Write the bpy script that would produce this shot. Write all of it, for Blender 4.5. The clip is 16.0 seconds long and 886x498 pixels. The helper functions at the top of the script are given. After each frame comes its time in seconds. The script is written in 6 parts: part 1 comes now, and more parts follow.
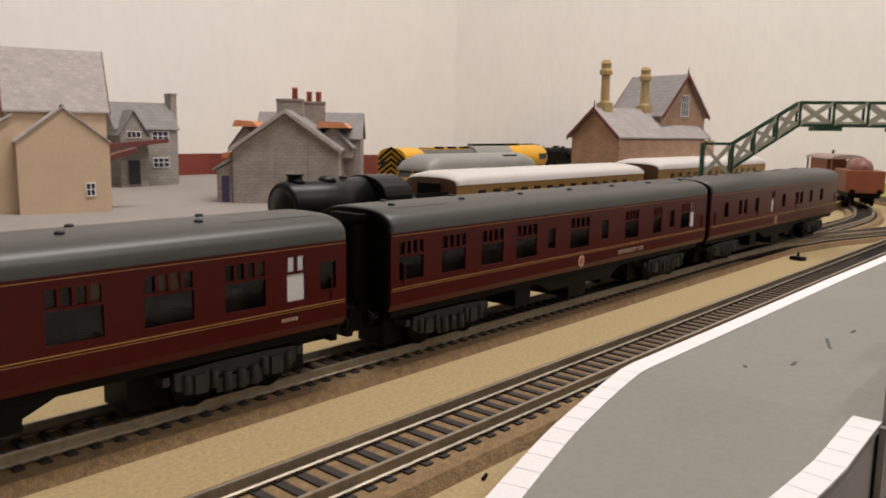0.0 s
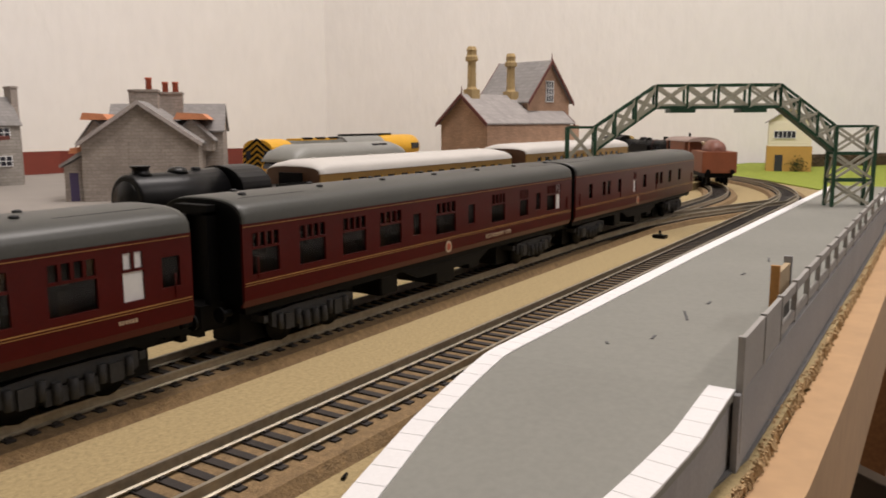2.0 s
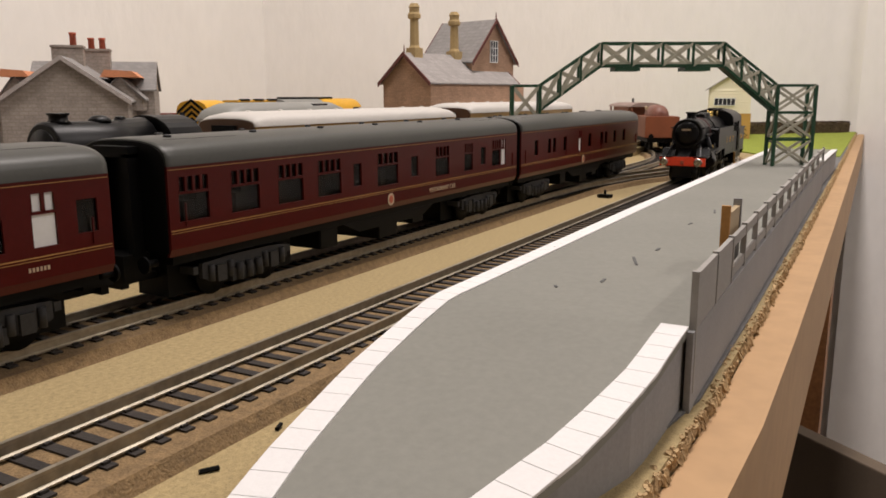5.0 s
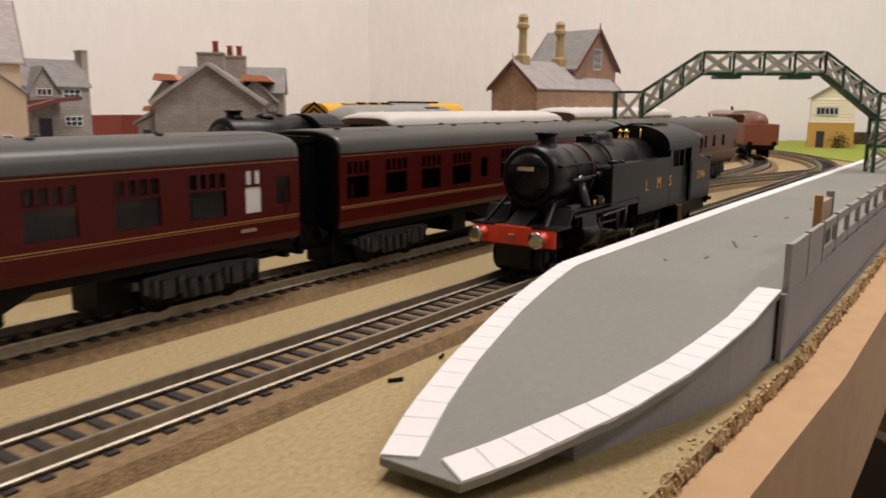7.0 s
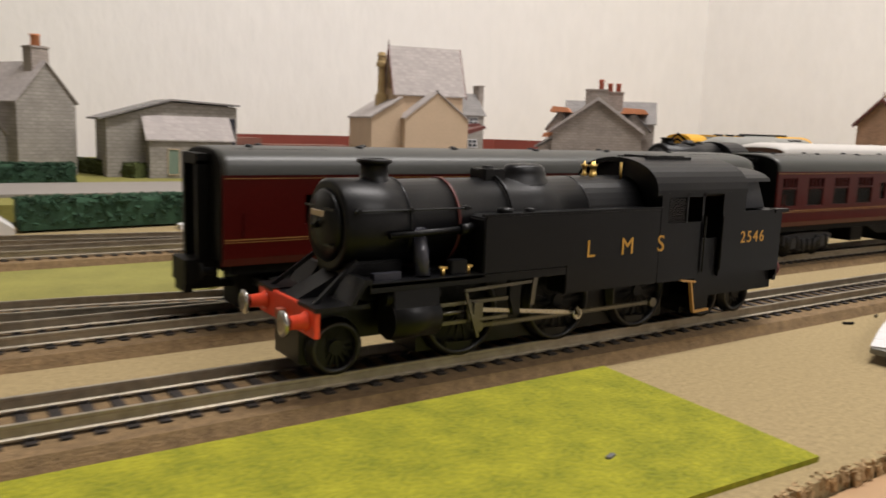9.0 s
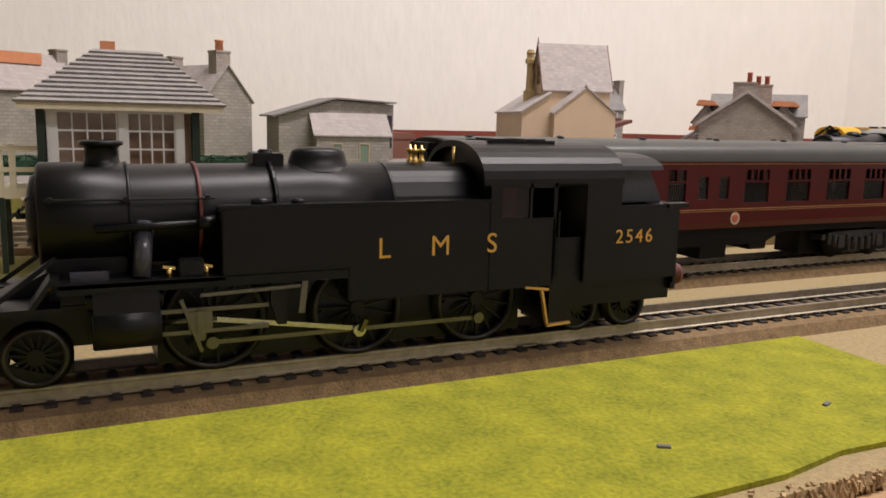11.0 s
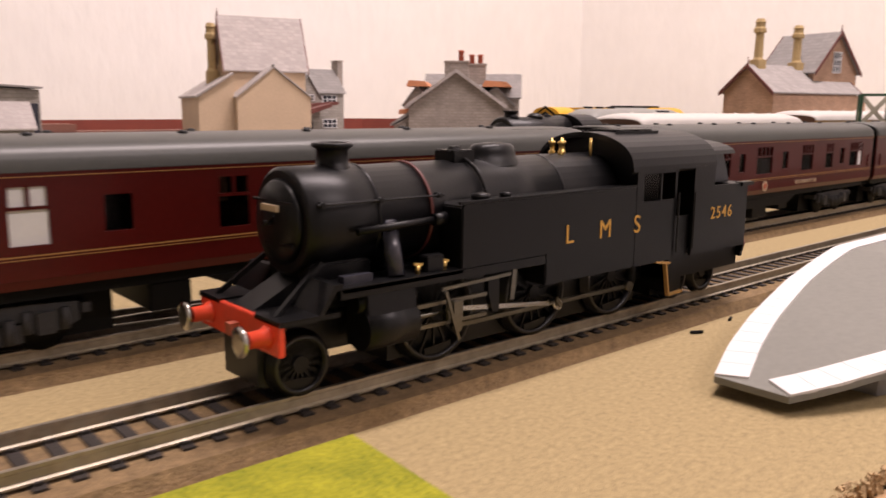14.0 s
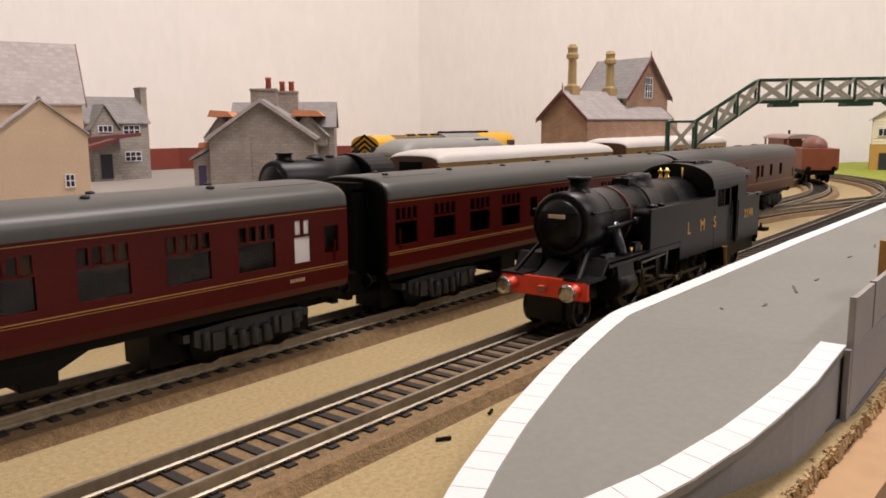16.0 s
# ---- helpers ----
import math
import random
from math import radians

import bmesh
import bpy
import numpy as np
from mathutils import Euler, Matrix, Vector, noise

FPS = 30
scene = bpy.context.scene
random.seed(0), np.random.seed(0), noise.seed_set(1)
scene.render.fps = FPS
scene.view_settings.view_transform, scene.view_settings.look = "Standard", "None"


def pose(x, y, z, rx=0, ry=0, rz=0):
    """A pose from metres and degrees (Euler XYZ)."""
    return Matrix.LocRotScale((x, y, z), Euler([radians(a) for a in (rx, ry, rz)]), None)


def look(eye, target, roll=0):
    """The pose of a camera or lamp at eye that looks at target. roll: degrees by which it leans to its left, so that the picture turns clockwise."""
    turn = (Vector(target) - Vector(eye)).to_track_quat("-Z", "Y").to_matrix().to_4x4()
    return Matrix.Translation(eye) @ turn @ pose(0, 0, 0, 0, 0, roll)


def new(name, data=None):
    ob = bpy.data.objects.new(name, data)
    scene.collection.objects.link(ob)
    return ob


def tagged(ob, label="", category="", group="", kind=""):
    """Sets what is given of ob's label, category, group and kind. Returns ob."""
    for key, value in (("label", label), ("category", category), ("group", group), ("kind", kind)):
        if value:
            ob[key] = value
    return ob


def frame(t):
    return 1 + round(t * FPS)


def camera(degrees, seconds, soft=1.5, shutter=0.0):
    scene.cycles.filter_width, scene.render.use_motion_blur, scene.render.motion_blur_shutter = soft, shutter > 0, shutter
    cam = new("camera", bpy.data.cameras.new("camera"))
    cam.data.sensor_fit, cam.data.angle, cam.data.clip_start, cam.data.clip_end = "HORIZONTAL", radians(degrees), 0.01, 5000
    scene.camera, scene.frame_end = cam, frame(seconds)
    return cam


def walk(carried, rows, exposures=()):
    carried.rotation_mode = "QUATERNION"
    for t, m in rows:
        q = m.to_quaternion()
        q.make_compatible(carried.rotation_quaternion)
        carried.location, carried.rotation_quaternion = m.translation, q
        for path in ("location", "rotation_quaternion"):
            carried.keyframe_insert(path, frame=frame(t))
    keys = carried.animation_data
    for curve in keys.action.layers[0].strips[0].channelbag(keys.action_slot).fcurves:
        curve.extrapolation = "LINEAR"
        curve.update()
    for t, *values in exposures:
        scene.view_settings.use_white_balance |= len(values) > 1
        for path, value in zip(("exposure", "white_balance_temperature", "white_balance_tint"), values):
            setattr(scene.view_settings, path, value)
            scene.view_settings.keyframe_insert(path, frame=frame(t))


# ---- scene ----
cam = camera(58.44, 16.0, soft=1.7, shutter=0.4)
PATH = [
    (0.0, (0.0182, -0.1336, 0.0835), (0.758, 0.5223, -0.0659), 0.82),
    (0.5, (0.0175, -0.1302, 0.0839), (0.7952, 0.4846, -0.0476), 1.0),
    (1.0, (0.0193, -0.1323, 0.0794), (0.8158, 0.4527, -0.0739), 0.73),
    (1.5, (0.024, -0.1333, 0.0789), (0.8245, 0.446, -0.0746), -0.04),
    (2.0, (0.0306, -0.133, 0.0801), (0.8593, 0.4038, -0.0777), -0.27),
    (2.5, (0.0382, -0.1314, 0.0777), (0.8883, 0.368, -0.0892), 0.4),
    (3.0, (0.0444, -0.1283, 0.0761), (0.9149, 0.3317, -0.0987), 0.14),
    (3.5, (0.043, -0.1251, 0.072), (0.9144, 0.3336, -0.1019), 0.7),
    (4.0, (0.0417, -0.1265, 0.0709), (0.9094, 0.3359, -0.1118), 0.43),
    (6.5, (0.0199, -0.1334, 0.0674), (0.8511, 0.389, -0.1228), -0.04),
    (7.0, (-0.005, -0.1388, 0.0674), (0.7983, 0.4282, -0.1149), 0.49),
    (7.5, (-0.0352, -0.1474, 0.0679), (0.7263, 0.4784, -0.1009), 0.64),
    (8.0, (-0.0681, -0.1547, 0.0649), (0.6302, 0.5415, -0.1009), 0.98),
    (8.5, (-0.1025, -0.1625, 0.0647), (0.5267, 0.5956, -0.1067), 1.27),
    (9.0, (-0.1364, -0.1712, 0.0654), (0.4157, 0.6484, -0.088), 1.93),
    (9.5, (-0.1617, -0.1774, 0.0642), (0.3264, 0.6819, -0.0886), 2.18),
    (10.0, (-0.1768, -0.1842, 0.0632), (0.2544, 0.7043, -0.0941), 1.74),
    (12.5, (-0.1778, -0.1775, 0.0635), (0.2503, 0.7103, -0.1052), 1.21),
    (13.0, (-0.1439, -0.1641, 0.0653), (0.3531, 0.6871, -0.1036), 1.36),
    (13.5, (-0.0949, -0.1534, 0.0692), (0.4917, 0.641, -0.0884), 0.42),
    (14.0, (-0.0632, -0.1424, 0.0644), (0.5842, 0.5991, -0.1116), 0.46),
    (14.5, (-0.0356, -0.1365, 0.0646), (0.6616, 0.5602, -0.1039), 0.82),
    (15.0, (-0.0215, -0.136, 0.0682), (0.7075, 0.5304, -0.0882), 0.33),
    (15.5, (-0.0078, -0.1364, 0.0731), (0.7465, 0.5013, -0.0826), -0.1),
    (16.0, (-0.0014, -0.1372, 0.0751), (0.7668, 0.484, -0.0796), -0.45),
]
EXPOSE = [(0.0, -0.14, 6500, 14), (6.5, -0.08, 6600, 15), (7.5, -0.06, 6600, 16), (9.0, 0.08, 6350, 11), (10.0, 0.03, 6250, 10), (12.3, 0.36, 6750, 26), (13.0, 0.38, 6800, 27), (14.5, 0.28, 6800, 28), (15.0, 0.20, 6800, 26), (16.0, 0.08, 6600, 19)]
walk(cam, [(t, look(eye, target, roll)) for t, eye, target, roll in PATH], EXPOSE)

# ---- light: a closed white room, with two strip lights assumed on its unseen ceiling ----
world = bpy.data.worlds.new("world")
scene.world = world
world.use_nodes = True
world.node_tree.nodes["Background"].inputs[0].default_value = (1.0, 0.95, 0.88, 1)
world.node_tree.nodes["Background"].inputs[1].default_value = 0.05


def lamp(name, x, y, z, sx, sy, power, color):
    d = bpy.data.lights.new(name, "AREA")
    d.shape, d.size, d.size_y, d.energy, d.color = "RECTANGLE", sx, sy, power, color
    ob = new(name, d)
    ob.matrix_world = pose(x, y, z)
    return ob


WARM = (1.0, 0.94, 0.89)
lamp("ceiling_strip", 0.48, 0.0, 1.38, 1.2, 0.16, 24, WARM)
# second strip is added to brighten the walls and the sides facing it
lamp("ceiling_strip", 0.70, -1.25, 1.38, 1.2, 0.16, 14, WARM)


# ---- materials ----
def mat(name, color, rough=0.6, metal=0.0, vary=0.15, scale=60.0, fine=900.0, bump=0.1, spec=0.5, coat=0.0, second=None, rand=0.0, depth=0.0006, stretch=1.0):
    """A surface with blotches at one scale, grain at a second one, and a fine relief."""
    m = bpy.data.materials.new(name)
    m.use_nodes = True
    nt = m.node_tree
    nd, ln = nt.nodes, nt.links
    bsdf = nd["Principled BSDF"]
    bsdf.inputs["Roughness"].default_value = rough
    bsdf.inputs["Metallic"].default_value = metal
    bsdf.inputs["Specular IOR Level"].default_value = spec
    bsdf.inputs["Coat Weight"].default_value = coat
    tc = nd.new("ShaderNodeTexCoord")
    n1 = nd.new("ShaderNodeTexNoise")
    n1.inputs["Scale"].default_value = scale
    n1.inputs["Detail"].default_value = 5
    n2 = nd.new("ShaderNodeTexNoise")
    n2.inputs["Scale"].default_value = fine
    n2.inputs["Detail"].default_value = 3
    ln.new(tc.outputs["Object"], n1.inputs["Vector"])
    mp = nd.new("ShaderNodeMapping")
    mp.inputs["Scale"].default_value = (1, 1, stretch)
    ln.new(tc.outputs["Object"], mp.inputs["Vector"])
    ln.new(mp.outputs[0], n2.inputs["Vector"])
    mix = nd.new("ShaderNodeMix")
    mix.data_type = "RGBA"
    lo = second or tuple(c * (1 - vary) for c in color)
    hi = tuple(min(1, c * (1 + vary)) for c in color)
    mix.inputs[6].default_value = (*lo, 1)
    mix.inputs[7].default_value = (*hi, 1)
    add = nd.new("ShaderNodeMath")
    add.operation = "ADD"
    half = nd.new("ShaderNodeMath")
    half.operation = "MULTIPLY"
    half.inputs[1].default_value = 0.5
    ln.new(n1.outputs[0], add.inputs[0])
    ln.new(n2.outputs[0], add.inputs[1])
    ln.new(add.outputs[0], half.inputs[0])
    ramp = nd.new("ShaderNodeMapRange")
    ramp.inputs[1].default_value, ramp.inputs[2].default_value = 0.32, 0.68
    ln.new(half.outputs[0], ramp.inputs[0])
    last = ramp.outputs[0]
    if rand:
        oi = nd.new("ShaderNodeObjectInfo")
        mr = nd.new("ShaderNodeMath")
        mr.operation = "MULTIPLY_ADD"
        mr.inputs[1].default_value, mr.inputs[2].default_value = rand, -rand / 2
        ln.new(oi.outputs["Random"], mr.inputs[0])
        ad = nd.new("ShaderNodeMath")
        ln.new(last, ad.inputs[0])
        ln.new(mr.outputs[0], ad.inputs[1])
        last = ad.outputs[0]
    ln.new(last, mix.inputs[0])
    ln.new(mix.outputs[2], bsdf.inputs["Base Color"])
    if bump:
        b = nd.new("ShaderNodeBump")
        b.inputs["Strength"].default_value = bump
        b.inputs["Distance"].default_value = depth
        ln.new(n2.outputs[0], b.inputs["Height"])
        ln.new(b.outputs[0], bsdf.inputs["Normal"])
    return m


def glass_mat(name, tint, clear):
    m = bpy.data.materials.new(name)
    m.use_nodes = True
    nd, ln = m.node_tree.nodes, m.node_tree.links
    nd.clear()
    out = nd.new("ShaderNodeOutputMaterial")
    mx = nd.new("ShaderNodeMixShader")
    tr = nd.new("ShaderNodeBsdfTransparent")
    tr.inputs[0].default_value = (*tint, 1)
    gl = nd.new("ShaderNodeBsdfGlossy")
    gl.inputs["Roughness"].default_value = 0.12
    mx.inputs[0].default_value = 1 - clear
    ln.new(tr.outputs[0], mx.inputs[1])
    ln.new(gl.outputs[0], mx.inputs[2])
    ln.new(mx.outputs[0], out.inputs[0])
    return m


def courses(name, color, mortar, bw, bh, rough=0.85, vary=0.25):
    """Far-off masonry printed on card: courses of stones or bricks too small to build."""
    m = mat(name, color, rough, vary=vary, scale=70, fine=700, bump=0.05)
    nd, ln = m.node_tree.nodes, m.node_tree.links
    bsdf = nd["Principled BSDF"]
    tc = nd["Texture Coordinate"]
    sep = nd.new("ShaderNodeSeparateXYZ")
    ln.new(tc.outputs["Object"], sep.inputs[0])
    ad = nd.new("ShaderNodeMath")
    ln.new(sep.outputs[0], ad.inputs[0])
    ln.new(sep.outputs[1], ad.inputs[1])
    cmb = nd.new("ShaderNodeCombineXYZ")
    ln.new(ad.outputs[0], cmb.inputs[0])
    ln.new(sep.outputs[2], cmb.inputs[1])
    br = nd.new("ShaderNodeTexBrick")
    br.inputs["Scale"].default_value = 1.0
    br.inputs["Brick Width"].default_value = bw
    br.inputs["Row Height"].default_value = bh
    br.inputs["Mortar Size"].default_value = bh * 0.12
    br.inputs["Color1"].default_value = (1, 1, 1, 1)
    br.inputs["Color2"].default_value = (0.82, 0.82, 0.82, 1)
    br.inputs["Mortar"].default_value = (*mortar, 1)
    ln.new(cmb.outputs[0], br.inputs["Vector"])
    old = bsdf.inputs["Base Color"].links[0].from_socket
    mul = nd.new("ShaderNodeMix")
    mul.data_type, mul.blend_type = "RGBA", "MULTIPLY"
    mul.inputs[0].default_value = 1
    ln.new(old, mul.inputs[6])
    ln.new(br.outputs[0], mul.inputs[7])
    ln.new(mul.outputs[2], bsdf.inputs["Base Color"])
    return m


M_WALL = mat("wall_paper", (0.87, 0.845, 0.81), 0.7, vary=0.03, scale=9, fine=62, bump=0.45, depth=0.0025, stretch=0.4)
M_FLOORROOM = mat("carpet", (0.16, 0.13, 0.11), 0.95, vary=0.3, scale=20, fine=300)
M_CEIL = mat("ceiling_paint", (0.8, 0.79, 0.77), 0.9, vary=0.02)
M_SAND = mat("chipboard_top", (0.33, 0.25, 0.122), 0.9, vary=0.32, scale=700, fine=2400, bump=0.35)
M_GREY = mat("grey_ground", (0.27, 0.245, 0.22), 0.9, vary=0.08, scale=25, fine=600, bump=0.15)
M_GREYEDGE = mat("mottled_grey", (0.14, 0.138, 0.14), 0.8, vary=0.25, scale=60, fine=500)
M_CORK = mat("cork_bed", (0.20, 0.13, 0.062), 0.95, vary=0.4, scale=380, fine=1600, bump=0.8)
M_GRASS = mat("grass_mat", (0.25, 0.235, 0.010), 0.95, vary=0.45, scale=110, fine=800, bump=1.0, second=(0.145, 0.165, 0.004))
M_GRASS2 = mat("green_field", (0.23, 0.215, 0.05), 0.95, vary=0.3, scale=40, fine=900, bump=0.5)
M_HEDGE = mat("hedge_foam", (0.022, 0.06, 0.03), 0.95, vary=0.5, scale=180, fine=900, bump=0.8, rand=0.3)
M_HEDGE2 = mat("hedge_olive", (0.06, 0.075, 0.02), 0.95, vary=0.5, scale=180, fine=900, bump=0.8)
M_RAIL = mat("rail_steel", (0.38, 0.34, 0.27), 0.52, 1.0, vary=0.25, scale=80, fine=500, bump=0.1)
M_SLEEPER = mat("sleeper_plastic", (0.02, 0.015, 0.012), 0.7, vary=0.3, scale=200, fine=1500, bump=0.2, rand=0.6)
M_WOOD = mat("fascia_wood", (0.42, 0.26, 0.13), 0.6, vary=0.12, scale=14, fine=120, bump=0.1)
M_CHIP = mat("broken_chipboard", (0.42, 0.29, 0.15), 0.95, vary=0.35, scale=200, fine=900, bump=1.0)
M_BROWNWOOD = mat("dark_wood", (0.33, 0.14, 0.05), 0.55, vary=0.3, scale=12, fine=150)
M_BOXBOARD = mat("box_board", (0.16, 0.12, 0.085), 0.8, vary=0.15, scale=10)
M_PLAT = mat("platform_card", (0.200, 0.198, 0.174), 0.85, vary=0.08, scale=18, fine=500, bump=0.08)
M_PLATSIDE = mat("platform_side", (0.27, 0.265, 0.265), 0.85, vary=0.1, scale=40)
M_FENCE = mat("fence_card", (0.30, 0.285, 0.265), 0.85, vary=0.08)
M_WHITE = mat("white_card", (0.69, 0.68, 0.675), 0.8, vary=0.03, scale=60, rand=0.25)
M_PENCIL = mat("pencil_line", (0.09, 0.09, 0.09), 0.9)
M_MAROON = mat("maroon_paint", (0.072, 0.0062, 0.0045), 0.30, vary=0.12, scale=30, fine=900, bump=0.02, spec=0.2)
M_ROOFGREY = mat("coach_roof_grey", (0.039, 0.040, 0.035), 0.42, vary=0.12, scale=40, fine=900, bump=0.03)
M_BLACK = mat("black_plastic", (0.0025, 0.0025, 0.0025), 0.55, spec=0.14, vary=0.3, scale=60, fine=900, bump=0.05)
M_BOGIE = mat("bogie_grey", (0.034, 0.034, 0.035), 0.6, spec=0.25, vary=0.25, scale=90, fine=900)
M_LOCO = mat("loco_black", (0.0024, 0.0024, 0.0029), 0.38, spec=0.28, vary=0.25, scale=50, fine=1400, bump=0.05)
M_RED = mat("buffer_red", (0.78, 0.065, 0.022), 0.4, vary=0.1, scale=80)
M_STEEL = mat("bright_steel", (0.50, 0.48, 0.44), 0.25, 1.0, vary=0.1, scale=90)
M_RODS = mat("rod_steel", (0.15, 0.14, 0.115), 0.33, 1.0, vary=0.15, scale=90)
M_BRASS = mat("brass", (0.72, 0.50, 0.17), 0.28, 1.0, vary=0.1, scale=90)
M_COPPER = mat("copper_wire", (0.62, 0.36, 0.12), 0.4, 0.6, vary=0.1)
M_GOLD = mat("yellow_lettering", (0.62, 0.33, 0.05), 0.5, vary=0.08)
M_LINE = mat("straw_lining", (0.36, 0.19, 0.05), 0.5, vary=0.08)
M_CREAMTXT = mat("cream_transfer", (0.48, 0.37, 0.25), 0.5)
M_GLASS = glass_mat("window_glass", (0.42, 0.38, 0.34), 0.965)
M_CLEAR = glass_mat("clear_glass", (0.9, 0.88, 0.85), 0.94)
M_BLIND = mat("white_blind", (0.78, 0.79, 0.80), 0.7, vary=0.03)
M_SEAT = mat("coach_interior", (0.11, 0.068, 0.045), 0.8, vary=0.25, scale=60)
M_GREEN = mat("bridge_green", (0.014, 0.062, 0.03), 0.5, vary=0.2, scale=60)
M_LATTICE = mat("bridge_cream", (0.41, 0.39, 0.31), 0.6, vary=0.1, scale=60)
M_PULLCREAM = mat("pullman_ochre", (0.34, 0.20, 0.055), 0.45, vary=0.15, scale=60)
M_PULLBROWN = mat("pullman_umber", (0.10, 0.045, 0.02), 0.45, vary=0.15, scale=60)
M_WHITEROOF = mat("white_roof", (0.52, 0.495, 0.46), 0.6, vary=0.05, scale=50)
M_YELLOW = mat("warning_yellow", (0.68, 0.36, 0.015), 0.45, vary=0.08, scale=60)
M_DIESELGREY = mat("diesel_grey", (0.24, 0.24, 0.22), 0.5, vary=0.1, scale=60)
M_BROWNENG = mat("brown_engine", (0.21, 0.062, 0.025), 0.5, vary=0.15, scale=70)
M_CREAMWALL = mat("cream_card_wall", (0.57, 0.43, 0.295), 0.85, vary=0.08, scale=50, fine=600)
M_CREAMWOOD = mat("cream_boards", (0.80, 0.74, 0.55), 0.7, vary=0.05, scale=50)
M_OCHRE = mat("ochre_base", (0.50, 0.29, 0.07), 0.8, vary=0.1, scale=50)
M_STONE = courses("grey_stone_card", (0.36, 0.315, 0.28), (0.80, 0.78, 0.75), 0.006, 0.0026)
M_STONE2 = courses("pale_stone_card", (0.33, 0.305, 0.275), (0.75, 0.73, 0.7), 0.007, 0.003)
M_BRICK = courses("pinkish_brick_card", (0.47, 0.30, 0.205), (0.85, 0.8, 0.74), 0.004, 0.0014)
M_SLATE = courses("slate_card", (0.27, 0.255, 0.245), (0.8, 0.8, 0.8), 0.005, 0.003, vary=0.12)
M_SLATE2 = courses("pale_slate_card", (0.46, 0.42, 0.40), (0.88, 0.85, 0.85), 0.005, 0.003, vary=0.12)
M_BOXSLATE = courses("box_slate_card", (0.33, 0.305, 0.29), (0.85, 0.85, 0.85), 0.005, 0.003, vary=0.12)
M_ORANGE = mat("orange_ridge", (0.62, 0.25, 0.12), 0.8, vary=0.15, scale=70)
M_POT = mat("terracotta", (0.42, 0.10, 0.055), 0.8, vary=0.15, scale=90)
M_TYRE = mat("dull_tyre", (0.055, 0.053, 0.048), 0.4, 0.8, vary=0.2)
M_BAND = mat("dull_red_band", (0.10, 0.02, 0.016), 0.5)
M_BARGE = mat("dark_red_barge", (0.13, 0.035, 0.028), 0.6, vary=0.15)
M_REDWALL = mat("red_backboard", (0.19, 0.035, 0.02), 0.7, vary=0.15, scale=40)
M_YSTONE = mat("yellow_stone", (0.42, 0.30, 0.14), 0.85, vary=0.15, scale=90)
M_DARKGREEN = mat("dark_green_trim", (0.015, 0.03, 0.022), 0.5, vary=0.2)
M_CURTAIN = mat("box_interior", (0.42, 0.29, 0.21), 0.9, vary=0.25, scale=120)
M_SIGN = mat("sign_grey", (0.02, 0.022, 0.022), 0.5, vary=0.2)
M_DARKWIN = mat("dark_window", (0.035, 0.035, 0.045), 0.25, vary=0.3)


# ---- mesh helpers ----
def box(bm, x0, x1, y0, y1, z0, z1, m=None):
    vs = [bm.verts.new(p) for p in ((x0, y0, z0), (x1, y0, z0), (x1, y1, z0), (x0, y1, z0), (x0, y0, z1), (x1, y0, z1), (x1, y1, z1), (x0, y1, z1))]
    if m is not None:
        for v in vs:
            v.co = m @ v.co
    for f in ((3, 2, 1, 0), (4, 5, 6, 7), (0, 1, 5, 4), (1, 2, 6, 5), (2, 3, 7, 6), (3, 0, 4, 7)):
        bm.faces.new([vs[i] for i in f])
    return vs


def prism(bm, poly, a, b, axis="x"):
    """Extrudes a 2D outline along an axis; the outline is in the other two axes, in order."""
    def at(p, v):
        if axis == "x":
            return (v, p[0], p[1])
        if axis == "y":
            return (p[0], v, p[1])
        return (p[0], p[1], v)
    va = [bm.verts.new(at(p, a)) for p in poly]
    vb = [bm.verts.new(at(p, b)) for p in poly]
    n = len(poly)
    bm.faces.new(va)
    bm.faces.new(vb[::-1])
    for i in range(n):
        bm.faces.new((va[(i + 1) % n], va[i], vb[i], vb[(i + 1) % n]))
    return va + vb


def cyl(bm, p0, p1, r, seg=12, r2=None):
    p0, p1 = Vector(p0), Vector(p1)
    d = p1 - p0
    q = d.to_track_quat("Z", "Y")
    r2 = r if r2 is None else r2
    ra = [bm.verts.new(p0 + q @ Vector((r * math.cos(2 * math.pi * i / seg), r * math.sin(2 * math.pi * i / seg), 0))) for i in range(seg)]
    rb = [bm.verts.new(p1 + q @ Vector((r2 * math.cos(2 * math.pi * i / seg), r2 * math.sin(2 * math.pi * i / seg), 0))) for i in range(seg)]
    bm.faces.new(ra[::-1])
    bm.faces.new(rb)
    for i in range(seg):
        f = bm.faces.new((ra[i], ra[(i + 1) % seg], rb[(i + 1) % seg], rb[i]))
        f.smooth = seg > 7


def lathe(bm, base, profile, seg=16, axis="z", caps=True):
    """Turns a profile of (radius, height) round an axis through base."""
    rings = []
    for r, h in profile:
        ring = []
        for i in range(seg):
            a = 2 * math.pi * i / seg
            c, s = r * math.cos(a), r * math.sin(a)
            p = {"z": (c, s, h), "x": (h, c, s), "y": (s, h, c)}[axis]
            ring.append(bm.verts.new(Vector(base) + Vector(p)))
        rings.append(ring)
    for a, b in zip(rings, rings[1:]):
        for i in range(seg):
            f = bm.faces.new((a[i], a[(i + 1) % seg], b[(i + 1) % seg], b[i]))
            f.smooth = True
    if caps:
        bm.faces.new(rings[0][::-1])
        bm.faces.new(rings[-1])


